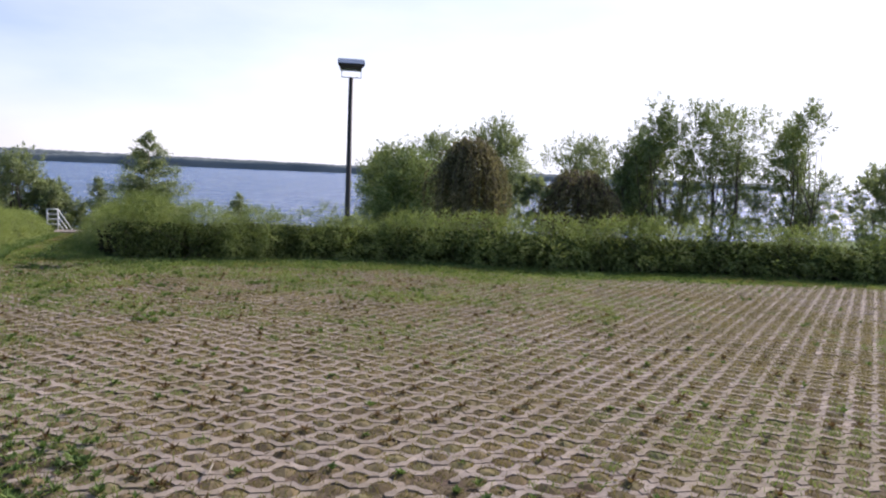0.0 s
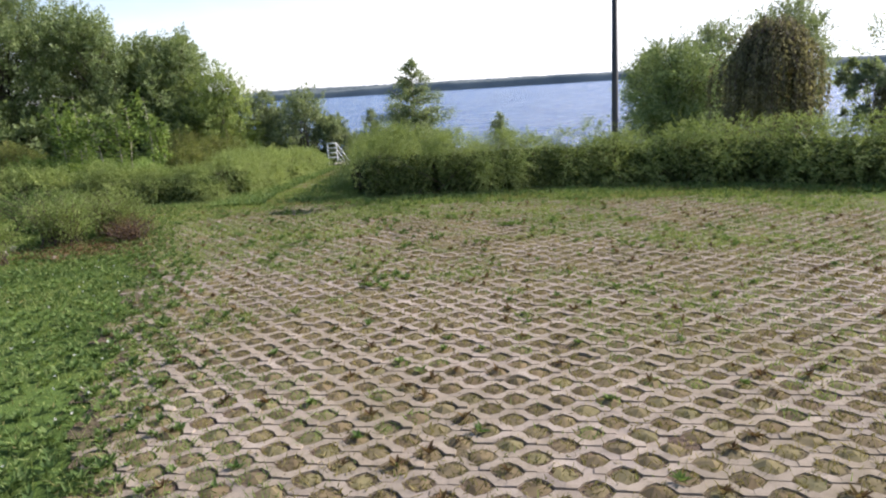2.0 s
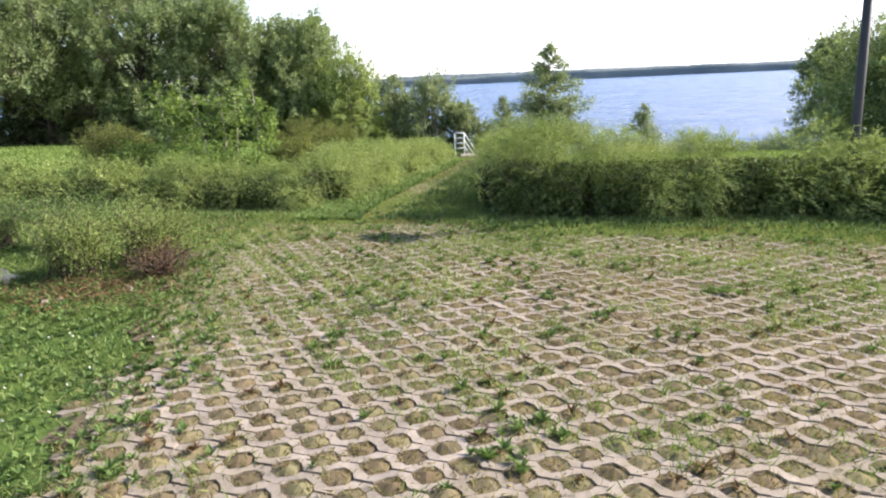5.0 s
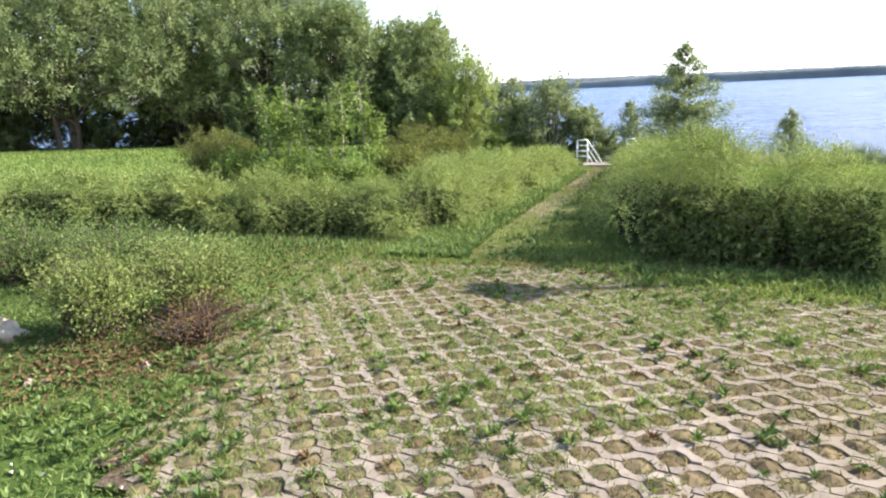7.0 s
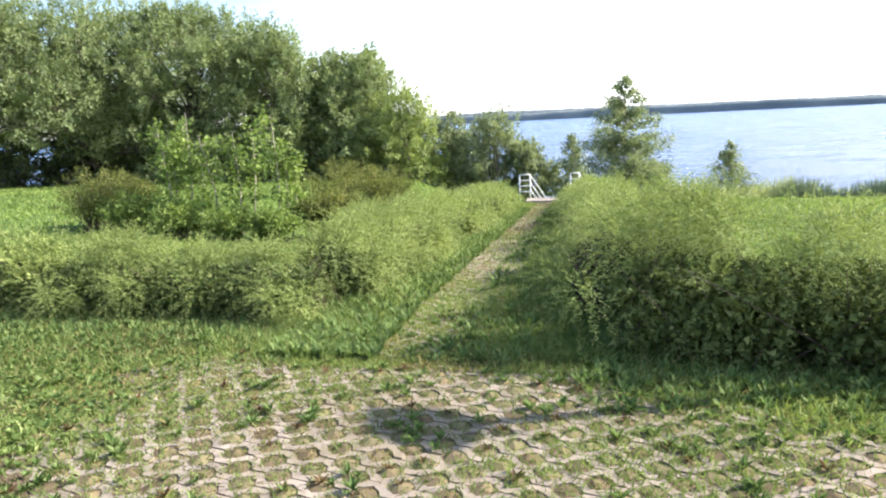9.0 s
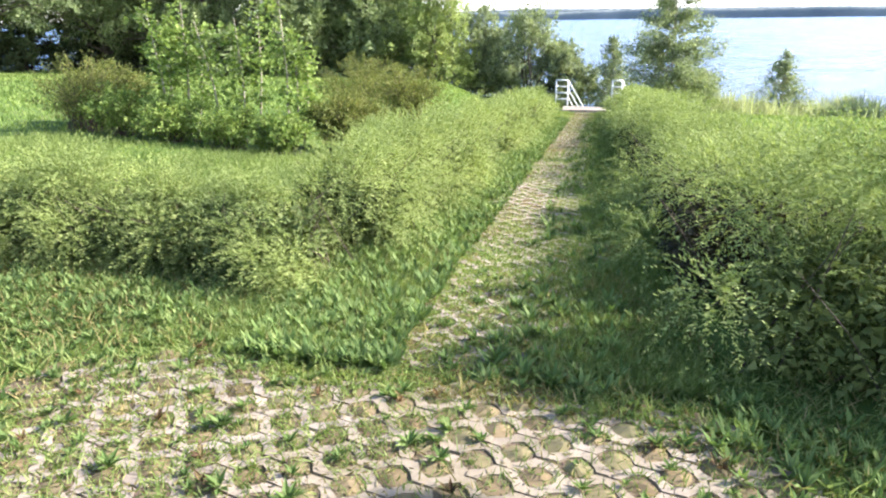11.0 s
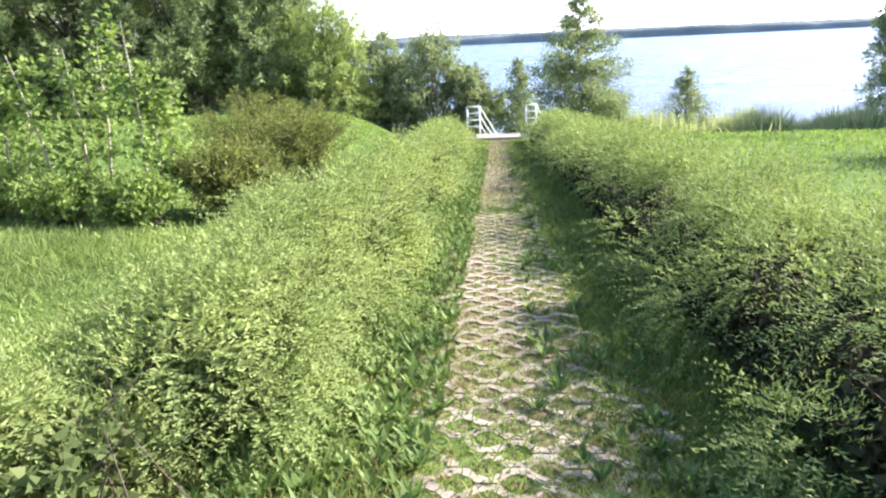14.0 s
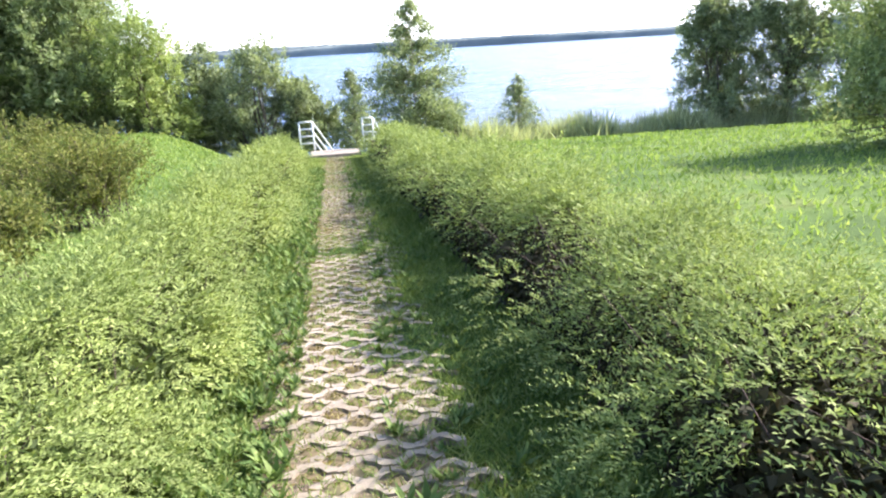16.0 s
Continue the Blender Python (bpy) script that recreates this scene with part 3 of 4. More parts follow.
birch(3.35, 48.2, 7.3, 4.0, 40000, 0.14, "young feathery birch standing above the hedge by the lake")
birch(0.55, 52.0, 4.9, 2.3, 9000, 0.14, "small pointed birch at the top of the lake steps")
birch(10.0, 53.5, 4.3, 2.5, 9000, 0.14, "small bushy birch sapling at the reedy bank")
tree("shore_bush", 5.6, 51.0, 2.4, 1.4, 10, 7000, 0.13, BIRCH_LEAF, "low grey-green bush on the bank", low=0.05, r0=0.04, stems=3)
for x, y, h, r in [(21.8, 52.5, 8.0, 2.5), (25.5, 51.0, 9.5, 3.0), (29.5, 48.5, 10.0, 3.2)]:
    tree("alder_tree", x, y, h, r, 44, 38000, 0.185, BIRCH_LEAF, "dark many-stemmed alder against the bright lake", "alders on the bank", low=0.02, r0=0.10, stems=5)
# right of the lot, behind the hedge
tree("willow_bush", 12.9, 29.0, 4.2, 2.3, 34, 42000, 0.11, WILLOW_LEAF, "rounded grey-green willow bush behind the hedge", low=0.05, r0=0.08, stems=4)
tree("willow_bush", 13.9, 17.6, 3.4, 1.5, 22, 26000, 0.075, BIRCH_LEAF, "pale willow bush behind a weeping shrub", low=0.05, r0=0.05, stems=4)
for x, y, h, r in [(13.9, 14.4, 4.0, 1.3), (15.2, 13.4, 4.2, 1.5), (16.6, 12.2, 4.3, 1.4), (14.6, 15.6, 3.6, 1.2)]:
    tree("willow_thicket", x, y, h, r, 40, 32000, 0.072, WILLOW_LEAF, "tall airy willow thicket with bare brown stems", "willow thicket", low=0.08, r0=0.03, stems=8, tall=1.9, lobe=(0.2, 0.34), aspect=0.26)
tree("dark_bush", 18.2, 10.6, 2.7, 1.3, 12, 9000, 0.11, BIRCH_LEAF, "dark bush beyond the hedge", low=0.1, r0=0.05, stems=4)


def weeping(x, y, height, radius, n, label):
    """A grafted weeping shrub: short stem, a dome of branches that hang to the ground."""
    z = gzf(x, y)
    e = empty("weeping_tree", x, y, z, label, "tree", "weeping shrubs")
    chains = [[(0, 0, -0.1, 0.06), (0.02, 0.01, height * 0.5, 0.05), (0, 0, height * 0.86, 0.04)]]
    ps, ws = [], []
    for i in range(190):
        a, q = rng.uniform(0, 6.283), math.sqrt(rng.uniform(0.05, 1))
        c, s_ = math.cos(a), math.sin(a)
        rr, top = radius * q * rng.uniform(0.85, 1.12), height * (0.80 + 0.18 * math.sqrt(1 - q * q * 0.8)) * rng.uniform(0.86, 1.07)
        end = rng.uniform(0.08, 0.45) * height
        pts = np.array([[0, 0, height * 0.84], [c * rr * 0.6, s_ * rr * 0.6, top], [c * rr, s_ * rr, top * 0.80], [c * rr * 1.04, s_ * rr * 1.04, (top * 0.8 + end) / 2], [c * rr * 1.02, s_ * rr * 1.02, end]])
        chains.append([(*p, r) for p, r in zip(pts, (0.012, 0.009, 0.006, 0.004, 0.002))])
        m = n // 190
        t = rng.uniform(0.8, 4.0, m)
        k = np.minimum(t.astype(int), 3)
        f = (t - k)[:, None]
        ps.append(pts[k] * (1 - f) + pts[k + 1] * f + rng.normal(0, 0.035, (m, 3)))
        ws.append(unit(np.array([c, s_, 0]) * 0.5 + rng.normal(0, 0.5, (m, 3)) + [0, 0, -0.8]))
    part("trunk", tube_mesh("trunk", chains, TWIG, 4), e)
    p, w = np.concatenate(ps), np.concatenate(ws)
    ln = 0.08 * rng.uniform(0.6, 1.3, len(p))
    part("crown", leaf_mesh("crown", p, w, unit(rng.normal(0, 1, p.shape)), ln, ln * 0.5, DARK_LEAF, True), e)


weeping(8.8, 15.8, 2.95, 1.05, 30000, "dark brownish weeping shrub with branches hanging to the ground")
weeping(11.0, 14.0, 2.2, 1.0, 15000, "dark domed weeping shrub behind the hedge")
tree("sapling", 9.8, 14.3, 2.35, 0.5, 8, 2400, 0.10, BIRCH_LEAF, "thin dark sapling between the weeping shrubs", low=0.35, r0=0.025)


def maple(x, y, height, n, spread, label):
    z = gzf(x, y)
    e = empty("maple_sapling", x, y, z, label, "tree", "maple saplings on the lawn")
    ps, ws = [], []
    for i in range(n):
        bx, by = np.clip(rng.normal(0, spread, 2), -0.5, 0.5)
        h = height * rng.uniform(0.55, 1.0)
        lx, ly = bx * 1.8, by * 1.8
        chains = [[(bx, by, -0.05, 0.02), ((bx + lx) / 2 + 0.05, (by + ly) / 2, h * 0.5, 0.016), (lx, ly, h, 0.005)]]
        for j in range(20):
            u = rng.uniform(0.28, 1.0)
            a = rng.uniform(0, 6.283)
            c = np.array([bx + (lx - bx) * u, by + (ly - by) * u, h * u])
            d = unit(np.array([math.cos(a), math.sin(a), 0.35]))
            tip = c + d * rng.uniform(0.08, 0.24)
            chains.append([(*c, 0.006), (*tip, 0.002)])
            for q in range(20):
                ps.append(tip + rng.normal(0, 0.085, 3))
                ws.append(unit(d + rng.normal(0, 0.5, 3) + [0, 0, -0.4]))
        part("trunk", tube_mesh("trunk", chains, PALE_BARK, 5), e, "pale slender stem")
    p, w = np.array(ps), np.array(ws)
    ln = 0.088 * rng.uniform(0.6, 1.25, len(p))
    part("crown", leaf_mesh("crown", p, w, unit(rng.normal(0, 0.5, p.shape) + [0, 0, 1]), ln, ln * 0.85, MAPLE_LEAF), e)


maple(-7.5, 21.5, 2.45, 4, 0.26, "green maple saplings with pale stems on the lawn")
maple(-6.35, 21.7, 2.65, 3, 0.16, "slim green maple sapling with pale stems on the lawn")
maple(-5.45, 21.4, 2.5, 3, 0.14, "slim green maple sapling with pale stems on the lawn")


def bush(name, x, y, rx, ry, h, n, leaf, material, label, group="", aspect=0.42, twigs=40, category="shrub"):
    """A low loose shrub: many shoots from one foot, fanning out, with leaves along them."""
    z = gzf(x, y)
    e = empty(name, x, y, z, label, category, group)
    chains, ps, ws = [], [], []
    per = max(8, n // twigs)
    for i in range(twigs):
        a, q = rng.uniform(0, 6.283), math.sqrt(rng.uniform(0, 1))
        bx, by = rng.normal(0, 0.22, 2) * (rx, ry)
        tx, ty = rx * q * math.cos(a), ry * q * math.sin(a)
        hz = h * (0.45 + 0.55 * math.sqrt(max(0, 1 - q * q))) * rng.uniform(0.75, 1.12)
        p0, p2 = np.array([bx, by, -0.03]), np.array([tx, ty, hz])
        p1 = np.array([bx * 0.6 + tx * 0.4, by * 0.6 + ty * 0.4, hz * 0.75])
        u = np.linspace(0, 1, 6)[:, None]
        c = (1 - u) ** 2 * p0 + 2 * u * (1 - u) * p1 + u * u * p2
        chains.append([(*pt, r) for pt, r in zip(c, np.linspace(0.007, 0.0015, 6))])
        v = rng.uniform(0.22, 1.02, per)[:, None]
        ps.append((1 - v) ** 2 * p0 + 2 * v * (1 - v) * p1 + v * v * p2 + rng.normal(0, 0.05, (per, 3)))
        ws.append(unit((p2 - p1) * 1.2 + rng.normal(0, 0.45, (per, 3))))
    part("brushwood", tube_mesh("brushwood", chains, TWIG, 4), e)
    p, w = np.concatenate(ps), np.concatenate(ws)
    p[:, 2] = np.maximum(p[:, 2], 0.03)
    ln = leaf * rng.uniform(0.6, 1.3, len(p))
    part("foliage", leaf_mesh("foliage", p, w, unit(rng.normal(0, 0.5, p.shape) + [0, 0, 1]), ln, ln * aspect, material), e)
    return e


G2 = "low shrubs by the stone heap"
for x, y, rx, ry, h in [(-3.35, 10.75, 0.48, 0.40, 0.58), (-2.95, 11.3, 0.5, 0.45, 0.6), (-3.75, 9.75, 0.4, 0.35, 0.5), (-4.1, 12.0, 0.7, 0.55, 0.6), (-5.1, 12.0, 0.6, 0.6, 0.62), (-5.5, 10.9, 0.65, 0.55, 0.6), (-6.8, 11.6, 0.9, 0.7, 0.6)]:
    bush("low_shrub", x, y, rx, ry, h, 7000, 0.031, HEDGE_LEAF if x > -4 else SHRUB_LEAF, "loose feathery green low shrub on the grassy verge", G2, twigs=90)
bush("dry_shrub", -2.55, 10.75, 0.40, 0.34, 0.30, 1500, 0.03, BROWN_LEAF, "half-dead low shrub with reddish-brown leaves", twigs=70)
bush("olive_bush", -9.4, 21.5, 0.9, 0.8, 1.25, 6000, 0.055, OLIVE_LEAF, "brownish-olive bush at the edge of the lawn", twigs=70)
for x, y, rx, h in [(-4.5, 21.8, 0.9, 0.95), (-4.6, 25.2, 1.3, 1.4), (-5.9, 27.0, 1.4, 1.5), (-9.6, 22.6, 0.9, 1.1)]:
    bush("olive_bush", x, y, rx, rx * 0.9, h, 11000, 0.066, OLIVE_LEAF, "olive-brown bush behind the hedge by the path", "olive bushes", twigs=90)

for x, y, rx, h in [(-5.3, 20.8, 0.6, 0.6), (-6.3, 20.9, 0.7, 0.65), (-7.3, 21.0, 0.8, 0.7), (-8.4, 21.2, 0.8, 0.8)]:
    bush("tall_herbs", x, y, rx, rx * 0.9, h, 3600, 0.07, MAPLE_LEAF, "tall leafy green herbs under the saplings on the lawn", "tall herbs", aspect=0.6, twigs=60, category="herbs")

# reeds on the lake bank
rx_, ry_ = rng.uniform(5.5, 34, 26000), rng.normal(51.5, 1.0, 26000)
rp = np.stack([rx_, ry_, gz(rx_, ry_)], -1)
rl = rng.uniform(0.4, 1.7, 26000) * (1 + 0.25 * np.sin(rx_ * 1.1) + 0.2 * np.sin(rx_ * 2.9 + ry_))
rw = unit(rng.normal(0, 0.38, (26000, 3)) + [0, 0, 1])
reeds = new("reeds", leaf_mesh("reeds", rp, rw, unit(rng.normal(0, 1, (26000, 3))), rl, 0.02 + rl * 0.04, REED_LEAF, True))
tagged(reeds, "pale tall reeds and herbs along the lake bank", "reeds", kind="stuff")

# ---- lamp ----
lx, ly = 4.9, 14.05
lz = gzf(lx, ly)
lamp = empty("street_lamp", lx, ly, lz, "dark slender lamp post with a slanted hood", "lamp")
part("pole", tube_mesh("pole", [[(0, 0, -0.3, 0.062), (0, 0, 0.6, 0.060), (0, 0, 3.80, 0.050), (0, 0, 3.81, 0.001)]], POLE_PAINT, 14), lamp)
turn = pose(0, 0, 0, 0, 0, -18)
part("mount", box_mesh("mount", (0.40, 0.04, 0.014), HOOD_METAL, 0.002), lamp, "", turn @ pose(0, -0.08, 3.80))
for dx in (-0.20, 0.20):
    part("bracket", box_mesh("bracket", (0.012, 0.03, 0.18), HOOD_METAL, 0.002), lamp, "", turn @ pose(dx, -0.08, 3.885))
bmh = bmesh.new()
low_ = [bmh.verts.new(v) for v in ((-0.22, -0.17, 0), (0.20, -0.17, 0), (0.20, 0.17, 0), (-0.22, 0.17, 0))]
up_ = [bmh.verts.new(v) for v in ((-0.29, -0.24, 0.09), (0.28, -0.24, 0.09), (0.28, 0.24, 0.26), (-0.29, 0.24, 0.26))]
bmh.faces.new(low_[::-1]), bmh.faces.new(up_)
for i in range(4):
    bmh.faces.new((low_[i], low_[(i + 1) % 4], up_[(i + 1) % 4], up_[i]))
bmesh.ops.bevel(bmh, geom=bmh.edges[:], offset=0.008, segments=2, affect="EDGES")
part("hood", bm_mesh("hood", bmh, HOOD_METAL), lamp, "dark slanted metal hood", turn @ pose(0, 0, 3.96))
part("panel", box_mesh("panel", (0.52, 0.46, 0.012), PANEL_GLASS, 0.003), lamp, "flat grey panel on the hood", turn @ pose(-0.005, 0, 4.145, 19.5, 0, 0))

# ---- steps and rails at the lake bank ----
SX, SY = -0.75, 38.2
sz = gzf(SX, SY)
stairs = empty("stairs", SX, SY, sz, "weathered wooden steps leading down the bank", "stairs")
part("landing", box_mesh("landing", (1.7, 1.5, 0.10), DECK_WOOD, 0.01), stairs, "", pose(0, 0.6, 0.02))
part("edge_beam", box_mesh("edge_beam", (1.7, 0.14, 0.16), DECK_WOOD, 0.012), stairs, "", pose(0, -0.2, 0.05))
for i in range(14):
    yy, zz = 1.45 + 0.20 * i, -0.12 - 0.18 * i
    part("tread", box_mesh("tread", (1.5, 0.32, 0.05), DECK_WOOD, 0.008), stairs, "", pose(0.096 * i, yy, zz, 0, 0, -24))
for sx_ in (-0.76, 0.76):
    bar("stringer", (sx_, 1.3, -0.15), (sx_ + 1.25, 1.4 + 0.2 * 13, -0.2 - 0.18 * 13), 0.06, DECK_WOOD, stairs)


def railing(x0, x1, label):
    e = empty("handrail", 0, 0, 0, label, "railing", "white handrails of the steps")
    y0, zb = SY + 1.4, sz + 0.05
    for x in (x0, x1):
        bar("post", (x, y0, zb - 0.5), (x, y0, zb + 1.05), 0.035, WHITE_PAINT, e)
    for hgt in (0.30, 0.55, 0.80, 1.05):
        bar("rail", (x0, y0, zb + hgt), (x1, y0, zb + hgt), 0.03, WHITE_PAINT, e)
    drop, run, veer = -2.6, 2.8, 1.35
    bar("post", (x1 + veer, y0 + run, zb + drop - 0.3), (x1 + veer, y0 + run, zb + drop + 1.05), 0.035, WHITE_PAINT, e)
    bar("post", (x1 + veer / 2, y0 + run / 2, zb + drop / 2 - 0.3), (x1 + veer / 2, y0 + run / 2, zb + drop / 2 + 1.05), 0.03, WHITE_PAINT, e)
    for hgt in (1.05, 0.70, 0.38):
        bar("rail", (x1, y0, zb + hgt), (x1 + veer, y0 + run, zb + drop + hgt), 0.03, WHITE_PAINT, e)


railing(-1.92, -1.45, "white-painted wooden handrail at the head of the steps")
railing(0.31, 0.68, "white-painted wooden handrail half hidden by the hedge")

# ---- stone heap ----
for i in range(22):
    bm = bmesh.new()
    bmesh.ops.create_icosphere(bm, subdivisions=2, radius=1.0)
    sc_ = np.array([rng.uniform(0.08, 0.17), rng.uniform(0.07, 0.14), rng.uniform(0.05, 0.09)])
    sd = rng.uniform(0, 50, 3)
    for v in bm.verts:
        k = 1 + 0.35 * noise.noise(v.co * 1.6 + Vector(sd))
        v.co = Vector((v.co.x * sc_[0], v.co.y * sc_[1], v.co.z * sc_[2])) * k
    rock = new("stone", bm_mesh("stone", bm, ROCK))
    px_, py_ = np.clip(rng.normal(-4.4, 0.35), -5.0, -3.95), np.clip(rng.normal(10.35, 0.26), 9.9, 10.9)
    if i > 17:
        px_, py_ = rng.uniform(-3.5, -2.6), rng.uniform(9.8, 10.5)
        rock.scale = (0.32, 0.32, 0.32)
    rock.location = (px_, py_, gzf(px_, py_) + sc_[2] * (0.08 if i > 17 else 0.4) + (0.10 if 8 < i < 14 else 0))
    rock.rotation_euler = (rng.uniform(-0.3, 0.3), rng.uniform(-0.3, 0.3), rng.uniform(0, 6))
    tagged(rock, "pale rough limestone rock on the verge", "stone", "limestone heap")

stick = new("stick", tube_mesh("stick", [[(0, 0, 0.01, 0.003), (0.03, 0.06, 0.02, 0.006), (0.05, 0.13, 0.012, 0.004)]], PALE_BARK, 6))
stick.location = (0.50, 3.42, gzf(0.5, 3.42) + 0.03)
tagged(stick, "short bleached stick lying on the pavers", "stick")

# ---- pavement ----
P, H0, H1, DEEP = 0.168, 0.031, 0.0185, 0.04


def paver_verts():
    """One V-shaped stone: a web along a and a web along -b; axes a = x, b = y. Open joints only where stones meet, hole sides worn back at the top."""
    g = 0.004
    vs, fs = [], []
    for flip in (False, True):
        m = -1 if flip else 1
        o = [(g, m * g), (H0 + g, m * (g - H0)), (P / 2, -m * H1), (P - H0, -m * H0), (P - g, -m * g), (P - H0 - g, m * (H0 - g)), (P / 2, m * H1), (H0, m * H0)]
        if flip:
            o = [(P + y, -x) for x, y in o][::-1]
        o = np.array(o)
        c = o.mean(0)
        n = len(vs)
        vs += [(*q, -DEEP) for q in c + (o - c) * 1.03] + [(*q, 0.0) for k, q in enumerate(o)]
        for i in range(8):
            j = (i + 1) % 8
            fs.append((n + i, n + j, n + 8 + j, n + 8 + i))
        fs.append(tuple(n + 8 + i for i in range(8)))
    return np.array(vs), fs


PV, PF = paver_verts()


def lay(parent, origin, angle, keep, near, rise):
    """Lays stones on a lattice turned by angle round origin where keep(x, y) holds; near(x, y) picks those that are objects of their own."""
    ca, sa = math.cos(angle), math.sin(angle)
    R = np.array([[ca, -sa], [sa, ca]])
    i, j = np.meshgrid(np.arange(-220, 221), np.arange(-220, 221))
    uv = np.stack([i.ravel(), j.ravel()], -1) * P
    xy = uv @ R.T + np.array(origin)
    ok = keep(xy[:, 0], xy[:, 1])
    xy = xy[ok]
    z = gz(xy[:, 0], xy[:, 1]) + rise + rng.normal(0, 0.0025, len(xy))
    tilt = rng.normal(0, 0.006, (len(xy), 2))
    single = near(xy[:, 0], xy[:, 1])
    idx = np.flatnonzero(single)[:300]
    mask = np.zeros(len(xy), bool)
    mask[idx] = True
    V = PV.copy()
    V[:, :2] = V[:, :2] @ R.T
    me = bpy.data.meshes.new("paver")
    me.from_pydata([tuple(v) for v in V], [], PF)
    me.materials.append(CONCRETE)
    rest = ~mask
    vv = V[None] + np.concatenate([xy[rest], z[rest, None]], 1)[:, None]
    vv[..., 2] += V[None, :, 0] * tilt[rest, 0:1] + V[None, :, 1] * tilt[rest, 1:2]
    # the ground's slope
    vv[..., 2] += gz(vv[..., 0], vv[..., 1]) - gz(xy[rest, 0], xy[rest, 1])[:, None]
    off = (np.arange(rest.sum()) * len(V))[:, None, None]
    quads = np.array([f for f in PF if len(f) == 4])[None] + off
    octs = np.array([f for f in PF if len(f) == 8])[None] + off
    ob = part("paver_field", quick_mesh("paver_field", vv.reshape(-1, 3), [quads.reshape(-1, 4), octs.reshape(-1, 8)], CONCRETE), parent)
    ob["kind"] = "stuff"
    for q in idx:
        s = part("paver", me, parent)
        dz = (gzf(xy[q, 0], xy[q, 1] + 0.2) - gzf(xy[q, 0], xy[q, 1] - 0.2)) / 0.4
        s.location = (xy[q, 0], xy[q, 1], z[q])
        s.rotation_euler = (math.atan(dz) + tilt[q, 1], tilt[q, 0], 0)
    # hole centres
    return (uv[ok] + P / 2) @ R.T + np.array(origin)


def sheet(name, xs, ys, inside, lift, material):
    X, Y = np.meshgrid(xs, ys)
    v = np.stack([X, Y, gz(X, Y) + lift], -1).reshape(-1, 3)
    n = len(xs)
    q = (np.arange(len(ys) - 1)[:, None] * n + np.arange(n - 1)[None]).reshape(-1, 1) + [0, 1, n + 1, n]
    mid = v[q].mean(1)
    q = q[inside(mid[:, 0], mid[:, 1])]
    return new(name, quick_mesh(name, v, [q], material))


def wob(x, y):
    return 0.12 * np.sin(x * 2.3 + y * 1.1) + 0.10 * np.sin(x * 5.1 - y * 3.7)


def in_lot(x, y):
    return (x > lot_left(y) - 0.25 + wob(x, y)) & (y < lot_far(x) + wob(x, y)) & (y > -2.5) & (x < 21)


def in_path(x, y):
    return (np.abs(x - path_x(y) - 0.02) < np.interp(y, [14, 17, 20], [0.55, 0.48, 0.42]) + 0.07 * np.sin(y * 2.1)) & (y > 13.2) & (y < 37.9) & (y > lot_far(x) + wob(x, y) + 0.1)


lot = sheet("pavement", np.arange(-3.6, 21.5, 0.15), np.arange(-2.8, 14, 0.15), lambda x, y: in_lot(x - 0.12, y + 0.12), 0.006, SOIL)
tagged(lot, "concrete grid pavers with grass and soil in the holes", "pavement", kind="structure")
walkway = sheet("path", np.arange(-2.0, 0.3, 0.1), np.arange(12.5, 38, 0.2), lambda x, y: in_path(x, y), 0.004, PATH_SOIL)
tagged(walkway, "narrow path of overgrown concrete grid pavers", "path", kind="structure")
holes_lot = lay(lot, (0.201, 6.02), radians(30.8), in_lot, lambda x, y: (y > 4.6) & (y < 7.6) & (x > -1.0) & (x < 2.2), 0.012)
holes_path = lay(walkway, (-0.84, 15.26), radians(45), in_path, lambda x, y: (y > 14.0) & (y < 19.5), 0.013)

# soil and moss swelling up in the holes
MOSS = leaf_material("hole_moss", (0.13, 0.098, 0.062), (0.19, 0.148, 0.095), (0.188, 0.168, 0.095), 5.0, 0.05, 1.0)


def mounds(parent, c, radius, most):
    """A low uneven mound in every hole."""
    n = len(c)
    a = np.linspace(0, 2 * np.pi, 6, endpoint=False)[None] + rng.uniform(0, 1, (n, 1))
    r = radius * rng.uniform(0.75, 1.2, (n, 6))
    x, y = c[:, :1] + r * np.cos(a), c[:, 1:] + r * np.sin(a)
    top = c + rng.normal(0, 0.012, (n, 2))
    rim = np.stack([x, y, gz(x, y) + 0.004], -1)
    tip = np.stack([top[:, 0], top[:, 1], gz(top[:, 0], top[:, 1]) + rng.uniform(0.010, most, n)], -1)
    v = np.concatenate([rim, tip[:, None]], 1).reshape(-1, 3)
    k = np.arange(n)[:, None, None] * 7
    j = np.arange(6)[None, :, None]
    f = np.concatenate([k + j, k + (j + 1) % 6, np.broadcast_to(k + 6, (n, 6, 1))], -1).reshape(-1, 3)
    ob = part("soil_mounds", quick_mesh("soil_mounds", v, [f], MOSS), parent, "brown soil and moss filling the holes")
    ob["kind"] = "stuff"


mounds(lot, holes_lot, 0.071, 0.032)
mounds(walkway, holes_path, 0.056, 0.017)

# ---- grass and weeds ----


